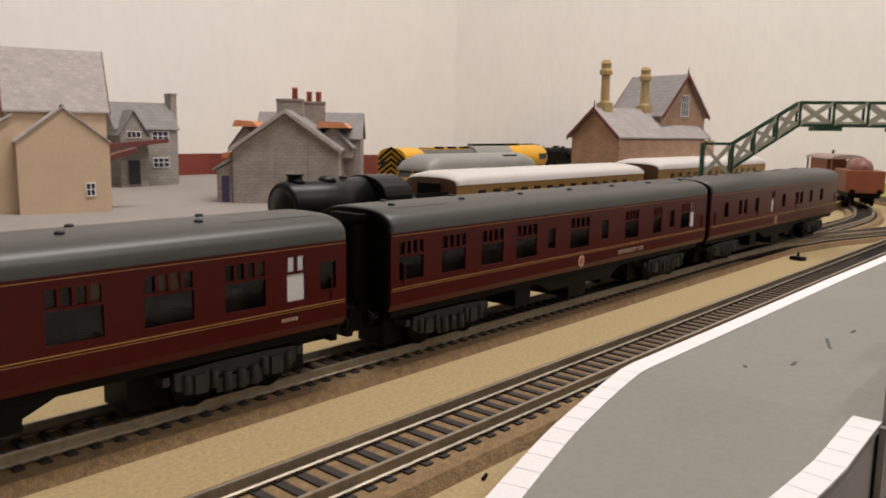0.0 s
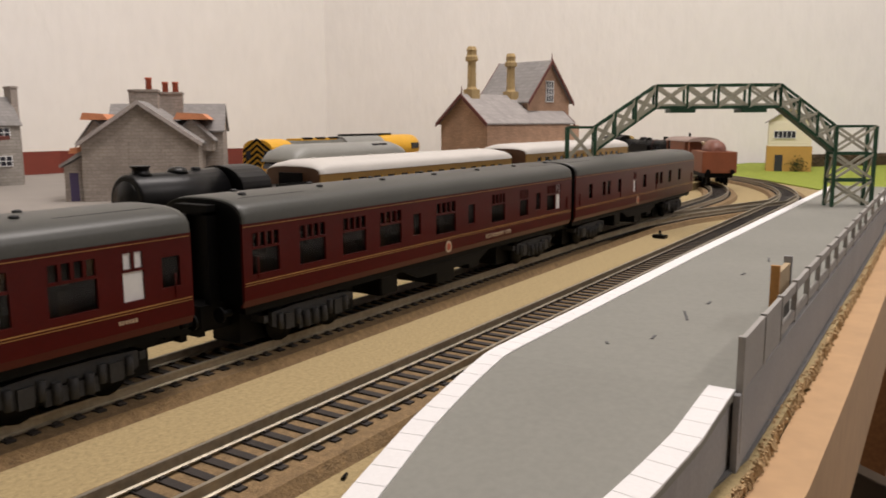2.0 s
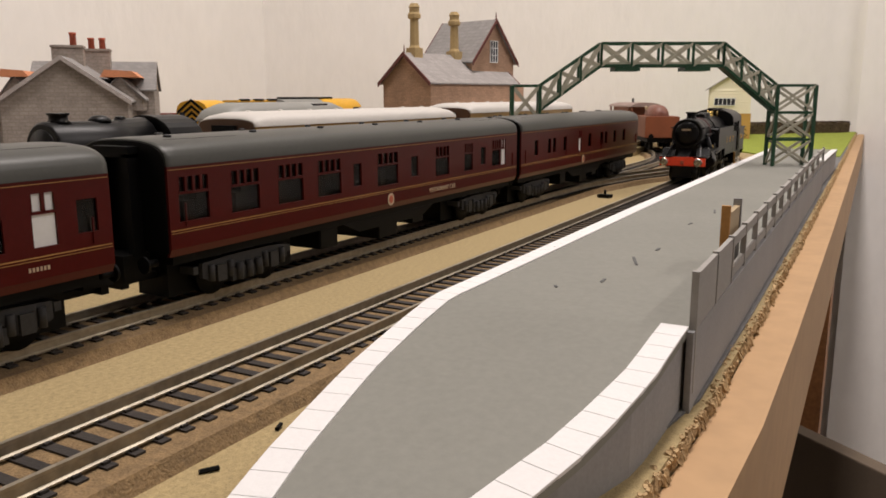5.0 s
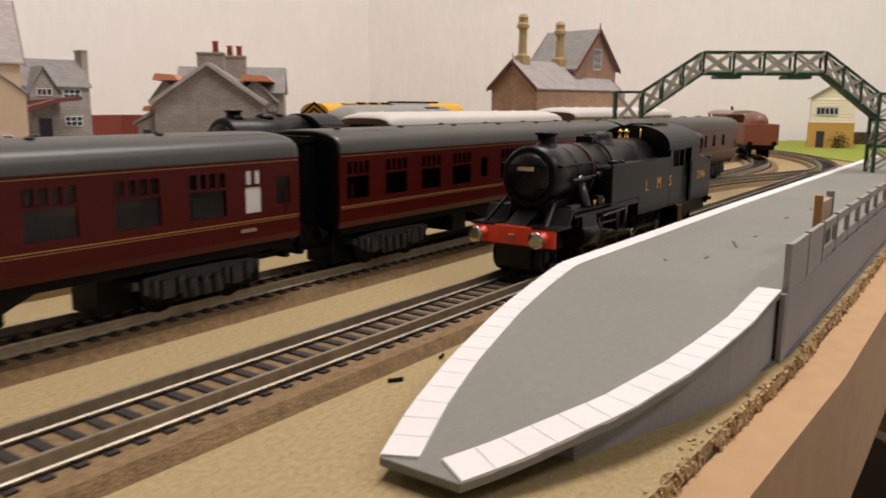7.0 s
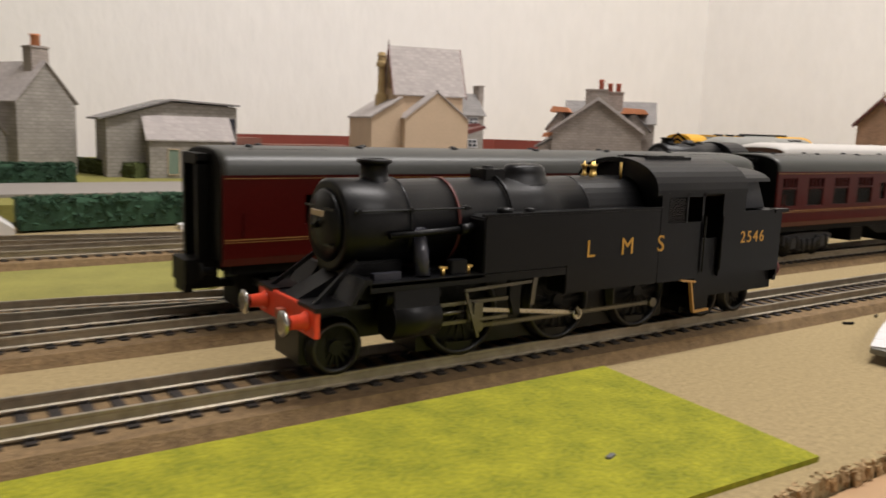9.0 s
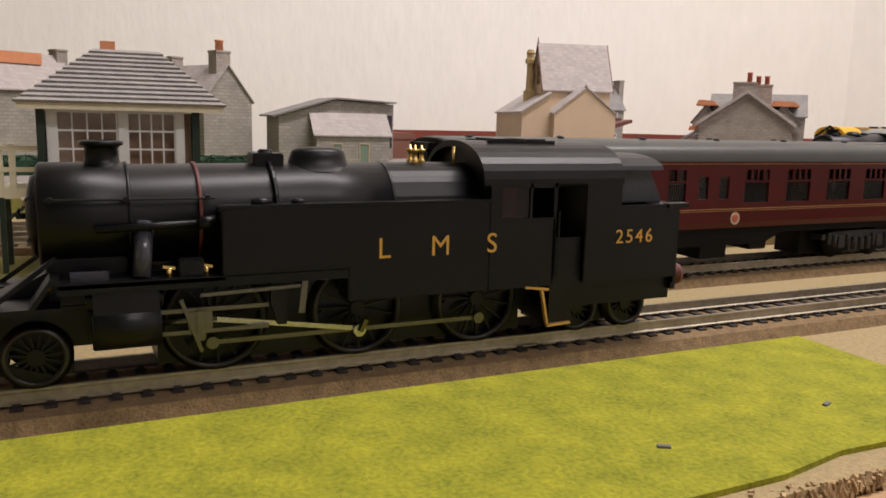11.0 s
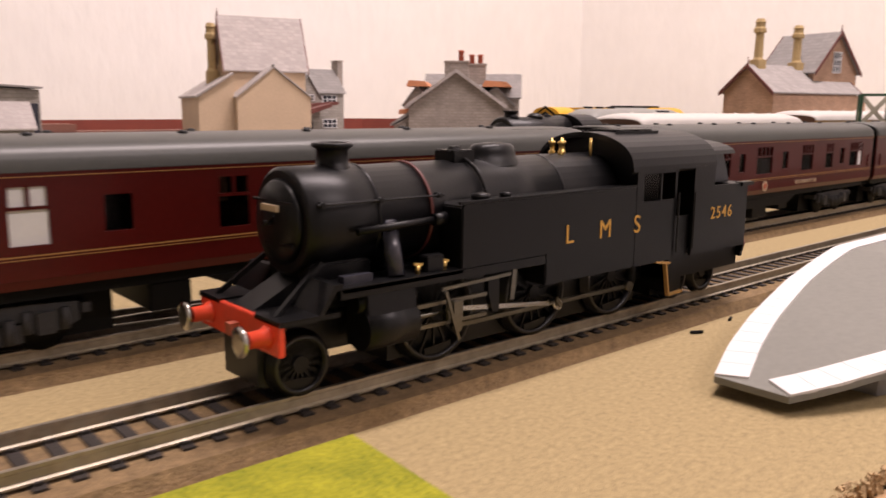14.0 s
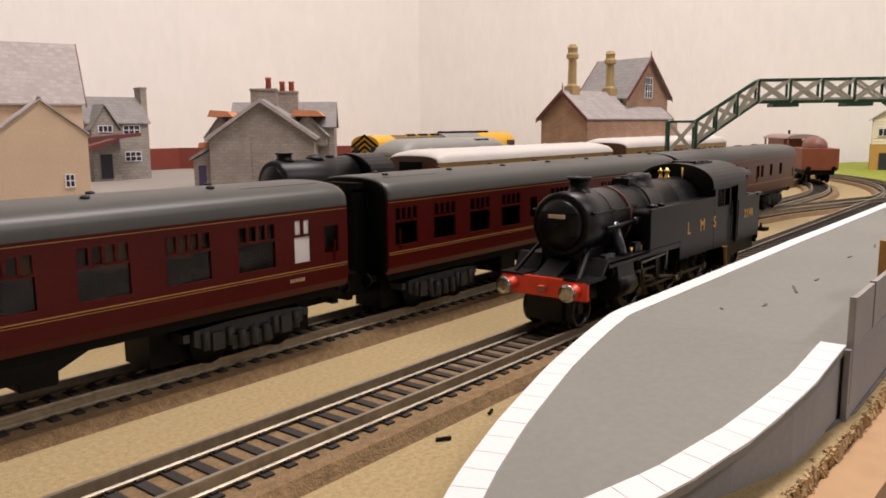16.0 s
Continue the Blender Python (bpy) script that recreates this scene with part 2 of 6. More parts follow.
def bar(bm, p0, p1, w, h):
    """A straight square bar between two points."""
    p0, p1 = Vector(p0), Vector(p1)
    d = p1 - p0
    m = Matrix.Translation(p0) @ d.to_track_quat("X", "Z").to_matrix().to_4x4()
    box(bm, 0, d.length, -w / 2, w / 2, -h / 2, h / 2, m)


def place(x, y, z, turn=0.0, size=1.0):
    """A place on the layout, with a turn about the upright and a size."""
    return pose(x, y, z, 0, 0, turn) @ Matrix.Scale(size, 4)


def NB():
    return bmesh.new()


def thing(name, m, label, category, group="", kind=""):
    ob = new(name)
    ob.empty_display_size = 0.01
    ob.matrix_world = m
    return tagged(ob, label, category, group, kind)


def part(name, bm, material, parent, label="", bevel=0.0):
    bmesh.ops.recalc_face_normals(bm, faces=bm.faces)
    if bevel:
        sharp = [e for e in bm.edges if len(e.link_faces) == 2 and e.calc_face_angle(0) > 0.6]
        bmesh.ops.bevel(bm, geom=sharp, offset=bevel, segments=2, affect="EDGES", clamp_overlap=True)
    me = bpy.data.meshes.new(name)
    bm.to_mesh(me)
    bm.free()
    me.materials.append(material)
    ob = new(name, me)
    ob.parent = parent
    return tagged(ob, label)


def solid(name, bm, material, label, category, kind="", m=None, group="", bevel=0.0):
    ob = part(name, bm, material, None, label, bevel)
    if m is not None:
        ob.matrix_world = m
    return tagged(ob, "", category, group, kind)


def text_part(name, words, size, material, parent, m, depth=0.00012, spacing=1.0):
    cu = bpy.data.curves.new(name, "FONT")
    cu.body, cu.size, cu.extrude, cu.align_x, cu.space_character = words, size, depth, "CENTER", spacing
    tmp = bpy.data.objects.new("lettering_curve", cu)
    scene.collection.objects.link(tmp)
    me = bpy.data.meshes.new_from_object(tmp.evaluated_get(bpy.context.evaluated_depsgraph_get()))
    bpy.data.objects.remove(tmp)
    me.materials.clear()
    me.materials.append(material)
    ob = new(name, me)
    ob.parent = parent
    ob.matrix_local = m
    return ob


# ---- the room ----
def wall(name, p0, p1, z0, z1, thick=0.12):
    bm = NB()
    d = Vector((p1[0] - p0[0], p1[1] - p0[1], 0))
    m = Matrix.Translation((p0[0], p0[1], 0)) @ d.to_track_quat("X", "Z").to_matrix().to_4x4()
    box(bm, 0, d.length, 0, thick, z0, z1, m)
    return solid(name, bm, M_WALL, "white embossed wallpaper on the room wall", "wall", "structure")


ZF, ZC = -0.92, 1.42
wall("wall_north", (-2.6, 1.09), (1.31, 0.985), ZF, ZC)
wall("wall_east", (1.31, 0.985), (1.83, -0.22), ZF, ZC)
wall("wall_east_pier", (1.740, -0.0805), (1.70, -2.6), ZF, ZC)
wall("wall_south", (1.9, -2.6), (-2.6, -2.6), ZF, ZC)
wall("wall_west", (-2.6, -2.6), (-2.6, 1.15), ZF, ZC)
bm = NB()
box(bm, -2.8, 2.1, -2.8, 1.4, ZF - 0.05, ZF)
solid("floor", bm, M_FLOORROOM, "dark brown carpet on the room floor", "floor", "structure")
bm = NB()
box(bm, -2.8, 2.1, -2.8, 1.4, ZC, ZC + 0.05)
solid("ceiling", bm, M_CEIL, "plain white painted ceiling", "ceiling", "structure")

# ---- baseboard ----
EDGE = [(-1.6, -0.108), (-0.4, -0.098), (-0.048, -0.0929), (0.0605, -0.0925), (0.22, -0.0985), (0.295, -0.0984), (0.526, -0.0965), (1.736, -0.0835)]


def edge_y(x):
    for (a, ya), (b, yb) in zip(EDGE, EDGE[1:]):
        if a <= x <= b:
            return ya + (yb - ya) * (x - a) / (b - a)
    return EDGE[-1][1]


outline = EDGE + [(1.29, 0.96), (-1.6, 1.03)]
bm = NB()
prism(bm, outline, -0.012, 0.0, "z")
solid("ground", bm, M_SAND, "sandy chipboard baseboard top, bare and speckled", "ground", "structure")

bm = NB()
sweep_low = [(p[0], p[1] - 0.012) for p in EDGE]
prism(bm, sweep_low + [(p[0], p[1] - 0.0008) for p in EDGE[::-1]], -0.056, -0.0035, "z")
solid("fascia", bm, M_WOOD, "pale pine fascia board along the layout edge", "fascia", "structure")

bm = NB()
rng = random.Random(3)
x = -0.5
while x < 1.6:
    y = edge_y(x)
    deep = 0.0018 + 0.0012 * math.sin(x * 55) + 0.0012 * math.sin(x * 173 + 1)
    for k in range(8):
        w = rng.uniform(0.0002, 0.0006)
        yy = y - 0.0006 + rng.uniform(0, max(0.0008, deep))
        zz = rng.uniform(-0.0022, 0.0004)
        q = Euler((rng.uniform(-0.5, 0.5), rng.uniform(-0.5, 0.5), rng.uniform(0, 3))).to_matrix().to_4x4()
        box(bm, -w, w, -w * 0.7, w * 0.7, -0.0022, w * 0.5, Matrix.Translation((x + rng.uniform(-0.001, 0.001), yy, zz)) @ q)
    x += 0.0016
solid("broken_edge", bm, M_CHIP, "crumbled raw chipboard edge along the baseboard", "board edge", "stuff")


def sheet(name, poly, z, material, label, category, kind="structure", depth=0.004):
    b = NB()
    prism(b, poly, z - depth, z, "z")
    return solid(name, b, material, label, category, kind)


sheet("grass_field", [(-1.6, -0.1035), (-0.4, -0.0945), (-0.062, -0.0888), (-0.043, -0.0853), (-0.014, -0.0861), (0.0148, -0.0872), (0.0172, -0.0620), (0.0200, -0.0205), (-0.3, -0.0205), (-1.6, -0.0205)], 0.0012, M_GRASS, "bright yellow-green scatter grass mat", "grass", depth=0.003)
sheet("grey_strip", [(0.1835, -0.0895), (0.199, -0.0935), (0.22, -0.0966), (0.295, -0.0965), (0.526, -0.0945), (1.25, -0.0870), (1.25, -0.066), (0.222, -0.0764), (0.184, -0.0813)], 0.0006, M_GREYEDGE, "dark grey strip of baseboard beside the platform", "ground", depth=0.002)
# raised yard behind the sidings
YARD = 0.022
sheet("yard_ground", [(0.10, 0.275), (0.47, 0.275), (0.48, 0.352), (1.0, 0.375), (1.02, 0.5), (0.95, 0.66), (0.80, 0.80), (0.66, 0.90), (0.10, 0.90)], YARD, M_GREY, "raised grey card yard round the houses", "yard", depth=YARD)
sheet("field_ground", [(-1.5, 0.334), (0.098, 0.342), (0.098, 0.90), (-1.5, 0.92)], 0.0125, M_GRASS2, "dull green field behind the sidings", "field", depth=0.01)
sheet("lane", [(-1.4, 0.385), (0.097, 0.385), (0.097, 0.475), (-1.4, 0.475)], 0.0145, M_GREY, "pale grey lane between two hedges", "lane", depth=0.002)
sheet("far_grass", [(1.04, -0.087), (1.735, -0.081), (1.62, 0.20), (1.36, 0.26), (1.17, 0.085), (1.04, 0.0)], 0.0015, mat("far_grass_green", (0.24, 0.29, 0.03), 0.95, vary=0.25, scale=90, bump=0.6), "light green scatter grass at the end of the layout", "grass", depth=0.002)
sheet("left_grass", [(-1.4, 0.124), (-0.046, 0.124), (0.0136, 0.172), (0.0045, 0.19), (-1.4, 0.19)], 0.001, M_GRASS2, "dull green grass strip between the tracks", "grass", depth=0.002)

# ---- tracks ----
RAILTOP = 0.007


def arc_pts(cx, cy, r, a0, a1, n):
    return [(cx + r * math.cos(radians(a0 + (a1 - a0) * i / n)), cy + r * math.sin(radians(a0 + (a1 - a0) * i / n))) for i in range(n + 1)]


def offset_line(pts, d):
    out = []
    for i, p in enumerate(pts):
        a = Vector(pts[max(i - 1, 0)])
        b = Vector(pts[min(i + 1, len(pts) - 1)])
        t = (b - a).normalized()
        out.append((p[0] - t.y * d, p[1] + t.x * d))
    return out


def sweep(bm, pts, prof):
    """Sweeps a closed (sideways, height) outline along a flat line."""
    rings = []
    for i in range(len(pts)):
        a = Vector(pts[max(i - 1, 0)])
        b = Vector(pts[min(i + 1, len(pts) - 1)])
        t = (b - a).normalized()
        n = Vector((-t.y, t.x))
        rings.append([bm.verts.new((pts[i][0] + n.x * s, pts[i][1] + n.y * s, h)) for s, h in prof])
    k = len(prof)
    for a, b in zip(rings, rings[1:]):
        for i in range(k):
            bm.faces.new((a[i], a[(i + 1) % k], b[(i + 1) % k], b[i]))
    bm.faces.new(rings[0][::-1])
    bm.faces.new(rings[-1])


RAILPROF = [(-0.0011, 0.0039), (0.0011, 0.0039), (0.0011, 0.0043), (0.0004, 0.0046), (0.0004, 0.0061), (0.00055, 0.0064), (0.00055, 0.007), (-0.00055, 0.007), (-0.00055, 0.0064), (-0.0004, 0.0061), (-0.0004, 0.0046), (-0.0011, 0.0043)]


def along(pts, step, start=0.0):
    """Places and headings at even steps along a line."""
    out, need, done = [], start, 0.0
    for a, b in zip(pts, pts[1:]):
        a, b = Vector(a), Vector(b)
        d = (b - a).length
        while need <= done + d:
            p = a + (b - a) * ((need - done) / d)
            out.append((p.x, p.y, math.degrees(math.atan2(b.y - a.y, b.x - a.x))))
            need += step
        done += d
    return out


def sleeper_mesh():
    b = NB()
    box(b, -0.00125, 0.00125, -0.0116, 0.0116, 0.0028, 0.0037)
    for y in (-0.00825, 0.00825):
        for s in (-1, 1):
            box(b, -0.0008, 0.0008, y + s * 0.0012 - 0.0007, y + s * 0.0012 + 0.0007, 0.0036, 0.0043)
    me = bpy.data.meshes.new("sleeper")
    bmesh.ops.recalc_face_normals(b, faces=b.faces)
    b.to_mesh(me)
    b.free()
    me.materials.append(M_SLEEPER)
    return me


SLEEPER = sleeper_mesh()


def track(label, pts, near=None, bed=True, bedw=0.019, sleepers=True, lift=0.0):
    tr = thing("track", pose(0, 0, lift), label, "railway track", "railway tracks", "structure")
    for s in (-0.00835, 0.00835):
        b = NB()
        sweep(b, offset_line(pts, s), RAILPROF)
        part("rail", b, M_RAIL, tr, "steel rail with a polished top")
    if bed:
        b = NB()
        sweep(b, pts, [(-bedw, -0.001), (bedw, -0.001), (bedw - 0.0025, 0.0032), (-bedw + 0.0025, 0.0032)])
        part("cork_bed", b, M_CORK, tr, "brown cork ballast strip")
    if sleepers:
        rest = NB()
        for x, y, a in along(pts, 0.0062, 0.003):
            if near and near[0] < x < near[1]:
                ob = new("sleeper", SLEEPER)
                ob.parent = tr
                ob.matrix_local = pose(x, y, 0, 0, 0, a)
            else:
                box(rest, -0.00125, 0.00125, -0.0116, 0.0116, 0.0028, 0.0037, pose(x, y, 0, 0, 0, a))
        if rest.verts:
            tagged(part("sleepers_far", rest, M_SLEEPER, tr), "dark plastic sleepers further along", kind="stuff")
        else:
            rest.free()
    return tr


CX, CY = 0.80, 0.53
RO, RI = 0.53, 0.463
T1 = [(-1.5, 0.0), (-0.6, 0.0), (0.0, 0.0), (0.5, 0.0)] + arc_pts(CX, CY, RO, -90, 40, 60)
T2 = [(-1.5, 0.067), (0.0, 0.067), (0.5, 0.067)] + arc_pts(CX, CY, RI, -90, 0, 36)
track("black-sleepered main line on brown cork, straight then curving away", T1, (-0.32, 0.80))
track("second line under the maroon coaches on brown cork", T2, (-0.28, 0.72))
XO = [(0.52, 0.067), (0.59, 0.0645), (0.666, 0.052), (0.745, 0.028), (0.82, 0.006), (0.90, 0.0085)]
track("crossover track joining the two lines by a pair of points", XO, None, bed=True, bedw=0.017)
TL = [(-1.2, 0.112), (-0.27, 0.108), (-0.17, 0.101), (-0.094, 0.093), (-0.024, 0.081), (0.048, 0.069)]
track("turnout track leaving the second line", TL)
SIDE_Y, LIFT = 0.1497, 0.0085
sheet("siding_board", [(0.12, 0.124), (1.1, 0.124), (1.1, 0.372), (0.48, 0.350), (0.12, 0.274)], LIFT, M_SAND, "raised sandy board under the sidings", "board", depth=LIFT)
T3A = [(-1.2, 0.27), (-0.26, 0.262), (-0.105, 0.246), (0.02, 0.225), (0.11, 0.200)]
T3B = [(0.122, 0.166), (0.20, 0.1545), (0.28, SIDE_Y), (1.08, SIDE_Y)]
track("siding curving in from the fields", T3A)
track("raised siding under the black engine and the cream coaches", T3B, lift=LIFT)
T4 = [(-1.2, 0.225), (-0.26, 0.222), (-0.107, 0.212), (0.02, 0.208), (0.11, 0.214)]
track("second siding behind the coaches", T4)

# ---- platform ----
PL_L = [(0.0975, -0.0529), (0.1138, -0.047), (0.1348, -0.0416), (0.1668, -0.0356), (0.1894, -0.033), (0.2079, -0.0312), (0.2645, -0.0313), (0.3961, -0.031), (0.4887, -0.0318), (0.6727, -0.0328), (0.8865, -0.0342)]
PL_R = [(0.0975, -0.0704), (0.1069, -0.0757), (0.1201, -0.0811), (0.1315, -0.0858), (0.1538, -0.091), (0.1675, -0.0928), (0.1845, -0.0944), (0.2129, -0.0946), (0.3117, -0.093), (0.4793, -0.0915), (0.6608, -0.0895), (0.872, -0.0913)]


def plat_z(x):
    t = min(1, max(0, (x - 0.0975) / 0.113))
    return 0.0045 + 0.0146 * t * (1.25 - 0.25 * t)


def line_at(pts, x):
    for (a, ya), (b, yb) in zip(pts, pts[1:]):
        if a <= x <= b:
            return ya + (yb - ya) * (x - a) / (b - a)
    return pts[-1][1]


plat = thing("platform", Matrix.Identity(4), "grey card station platform with white edging and a ramped end", "platform")
xs = [0.0975 + 0.113 * i / 16 for i in range(17)] + [0.25, 0.3, 0.4, 0.5, 0.6, 0.7, 0.87]
bm = NB()
rows = []
for x in xs:
    yl, yr, z = line_at(PL_L, x), line_at(PL_R, x), plat_z(x)
    rows.append([bm.verts.new(p) for p in ((x, yl, z), (x, yr, z), (x, yr, z - 0.0016), (x, yl, z - 0.0016))])
for a, b in zip(rows, rows[1:]):
    for i in range(4):
        bm.faces.new((a[i], a[(i + 1) % 4], b[(i + 1) % 4], b[i]))
bm.faces.new(rows[0])
bm.faces.new(rows[-1][::-1])
part("deck", bm, M_PLAT, plat, "mid-grey card surface")
bm = NB()
rows = []
for x in [v for v in xs if v > 0.125]:
    tuck = 0.005 * min(1, max(0, (0.175 - x) / 0.03))
    yl, yr, z = line_at(PL_L, x) - 0.002 - tuck, line_at(PL_R, x) + 0.0008 + tuck, plat_z(x) - 0.0015
    rows.append([bm.verts.new(p) for p in ((x, yl, z), (x, yr, z), (x, yr, -0.001), (x, yl, -0.001))])
for a, b in zip(rows, rows[1:]):
    for i in range(4):
        bm.faces.new((a[i], a[(i + 1) % 4], b[(i + 1) % 4], b[i]))
bm.faces.new(rows[0])
bm.faces.new(rows[-1][::-1])
part("side_wall", bm, M_PLATSIDE, plat, "grey card sides")


def coping(pts, x0, x1, side, width):
    """White edging stones, one by one, along an edge of the platform."""
    walkline = [(x, line_at(pts, x)) for x in np.linspace(x0, x1, 160)]
    marks = along(walkline, 0.0066)
    for (xa, ya, aa), (xb, yb, ab) in zip(marks, marks[1:]):
        b = NB()
        na = Vector((-math.sin(radians(aa)), math.cos(radians(aa)))) * side * (1 + 0.32 * min(1, max(0, (0.19 - xa) / 0.08)))
        nb = Vector((-math.sin(radians(ab)), math.cos(radians(ab)))) * side * (1 + 0.32 * min(1, max(0, (0.19 - xb) / 0.08)))
        d = (Vector((xb, yb)) - Vector((xa, ya))).normalized() * 0.00007
        q = [(xa + d.x, ya + d.y), (xb - d.x, yb - d.y), (xb - d.x + nb.x * width, yb - d.y + nb.y * width), (xa + d.x + na.x * width, ya + d.y + na.y * width)]
        lo = [b.verts.new((x, y, plat_z(x) - 0.0002)) for x, y in q]
        hi = [b.verts.new((x, y, plat_z(x) + 0.0005)) for x, y in q]
        b.faces.new(lo[::-1])
        b.faces.new(hi)
        for i in range(4):
            b.faces.new((lo[i], lo[(i + 1) % 4], hi[(i + 1) % 4], hi[i]))
        part("coping_stone", b, M_WHITE, plat)


coping(PL_L, 0.0977, 0.868, -1, 0.0056)
coping(PL_R, 0.0977, 0.2145, 1, 0.0060)
coping(PL_R, 0.72, 0.868, 1, 0.005)
for i, (x, y, a, w) in enumerate(((0.278, -0.0645, 20, 0.012), (0.2476, -0.064, 5, 0.004), (0.300, -0.066, 0, 0.004), (0.36, -0.064, -5, 0.004), (0.40, -0.066, 10, 0.010), (0.235, -0.055, 30, 0.002))):
    bm = NB()
    box(bm, -w / 2, w / 2, -0.0004, 0.0004, 0.0190, 0.01935, pose(x, y, 0, 0, 0, a))
    part("scuff_mark", bm, M_PENCIL, plat, "dark scuffs on the card")

# ---- platform fence ----
fence = thing("platform_fence", Matrix.Identity(4), "grey card fence of posts and panels along the platform edge", "fence")


def fence_y(x):
    return line_at(PL_R, x) - 0.0007


FX = [0.2139, 0.2396, 0.2643, 0.2899, 0.317, 0.3435, 0.3717, 0.3992, 0.4332, 0.4676, 0.5027, 0.5369, 0.5861, 0.6355, 0.6861]
for x in FX:
    bm = NB()
    box(bm, x - 0.0007, x + 0.0007, fence_y(x) - 0.0008, fence_y(x) + 0.0008, 0.004, 0.0318)
    part("post", bm, M_FENCE, fence)
for a, b in zip(FX, FX[1:]):
    if b <= 0.266:
        bm = NB()
        prism(bm, [(a + 0.0012, fence_y(a) - 0.0006), (b - 0.0012, fence_y(b) - 0.0006), (b - 0.0012, fence_y(b) + 0.0006), (a + 0.0012, fence_y(a) + 0.0006)], 0.0165, 0.0314, "z")
        part("panel", bm, M_FENCE, fence)
    else:
        for z in (0.0211, 0.0298):
            bm = NB()
            prism(bm, [(a + 0.001, fence_y(a) - 0.0006), (b - 0.001, fence_y(b) - 0.0006), (b - 0.001, fence_y(b) + 0.0006), (a + 0.001, fence_y(a) + 0.0006)], z - 0.0014, z + 0.0014, "z")
            part("rail", bm, M_FENCE, fence)
bm = NB()
prism(bm, [(0.2110, fence_y(0.214) - 0.0007), (0.686, fence_y(0.686) - 0.0007), (0.686, fence_y(0.686) + 0.0007), (0.2110, fence_y(0.214) + 0.0007)], 0.0, 0.0186, "z")
part("kerb_board", bm, M_PLATSIDE, fence, "grey base board")
sign = thing("notice_board", pose(0.2816, fence_y(0.2816) + 0.0028, 0.0191, 0, 0, 1), "small ochre wooden board by the fence", "notice board")
bm = NB()
box(bm, -0.011, 0.011, -0.0008, 0.0008, 0.0075, 0.0175)
part("board", bm, mat("ochre_wood", (0.36, 0.27, 0.16), 0.7), sign)
bm = NB()
box(bm, -0.012, -0.0105, -0.0012, 0.0012, 0.0, 0.020)
part("post", bm, mat("orange_wood", (0.42, 0.20, 0.05), 0.7), sign, "orange-stained post")
bm = NB()
box(bm, 0.0105, 0.012, -0.0012, 0.0012, 0.0, 0.0195)
part("post", bm, M_PLATSIDE, sign)


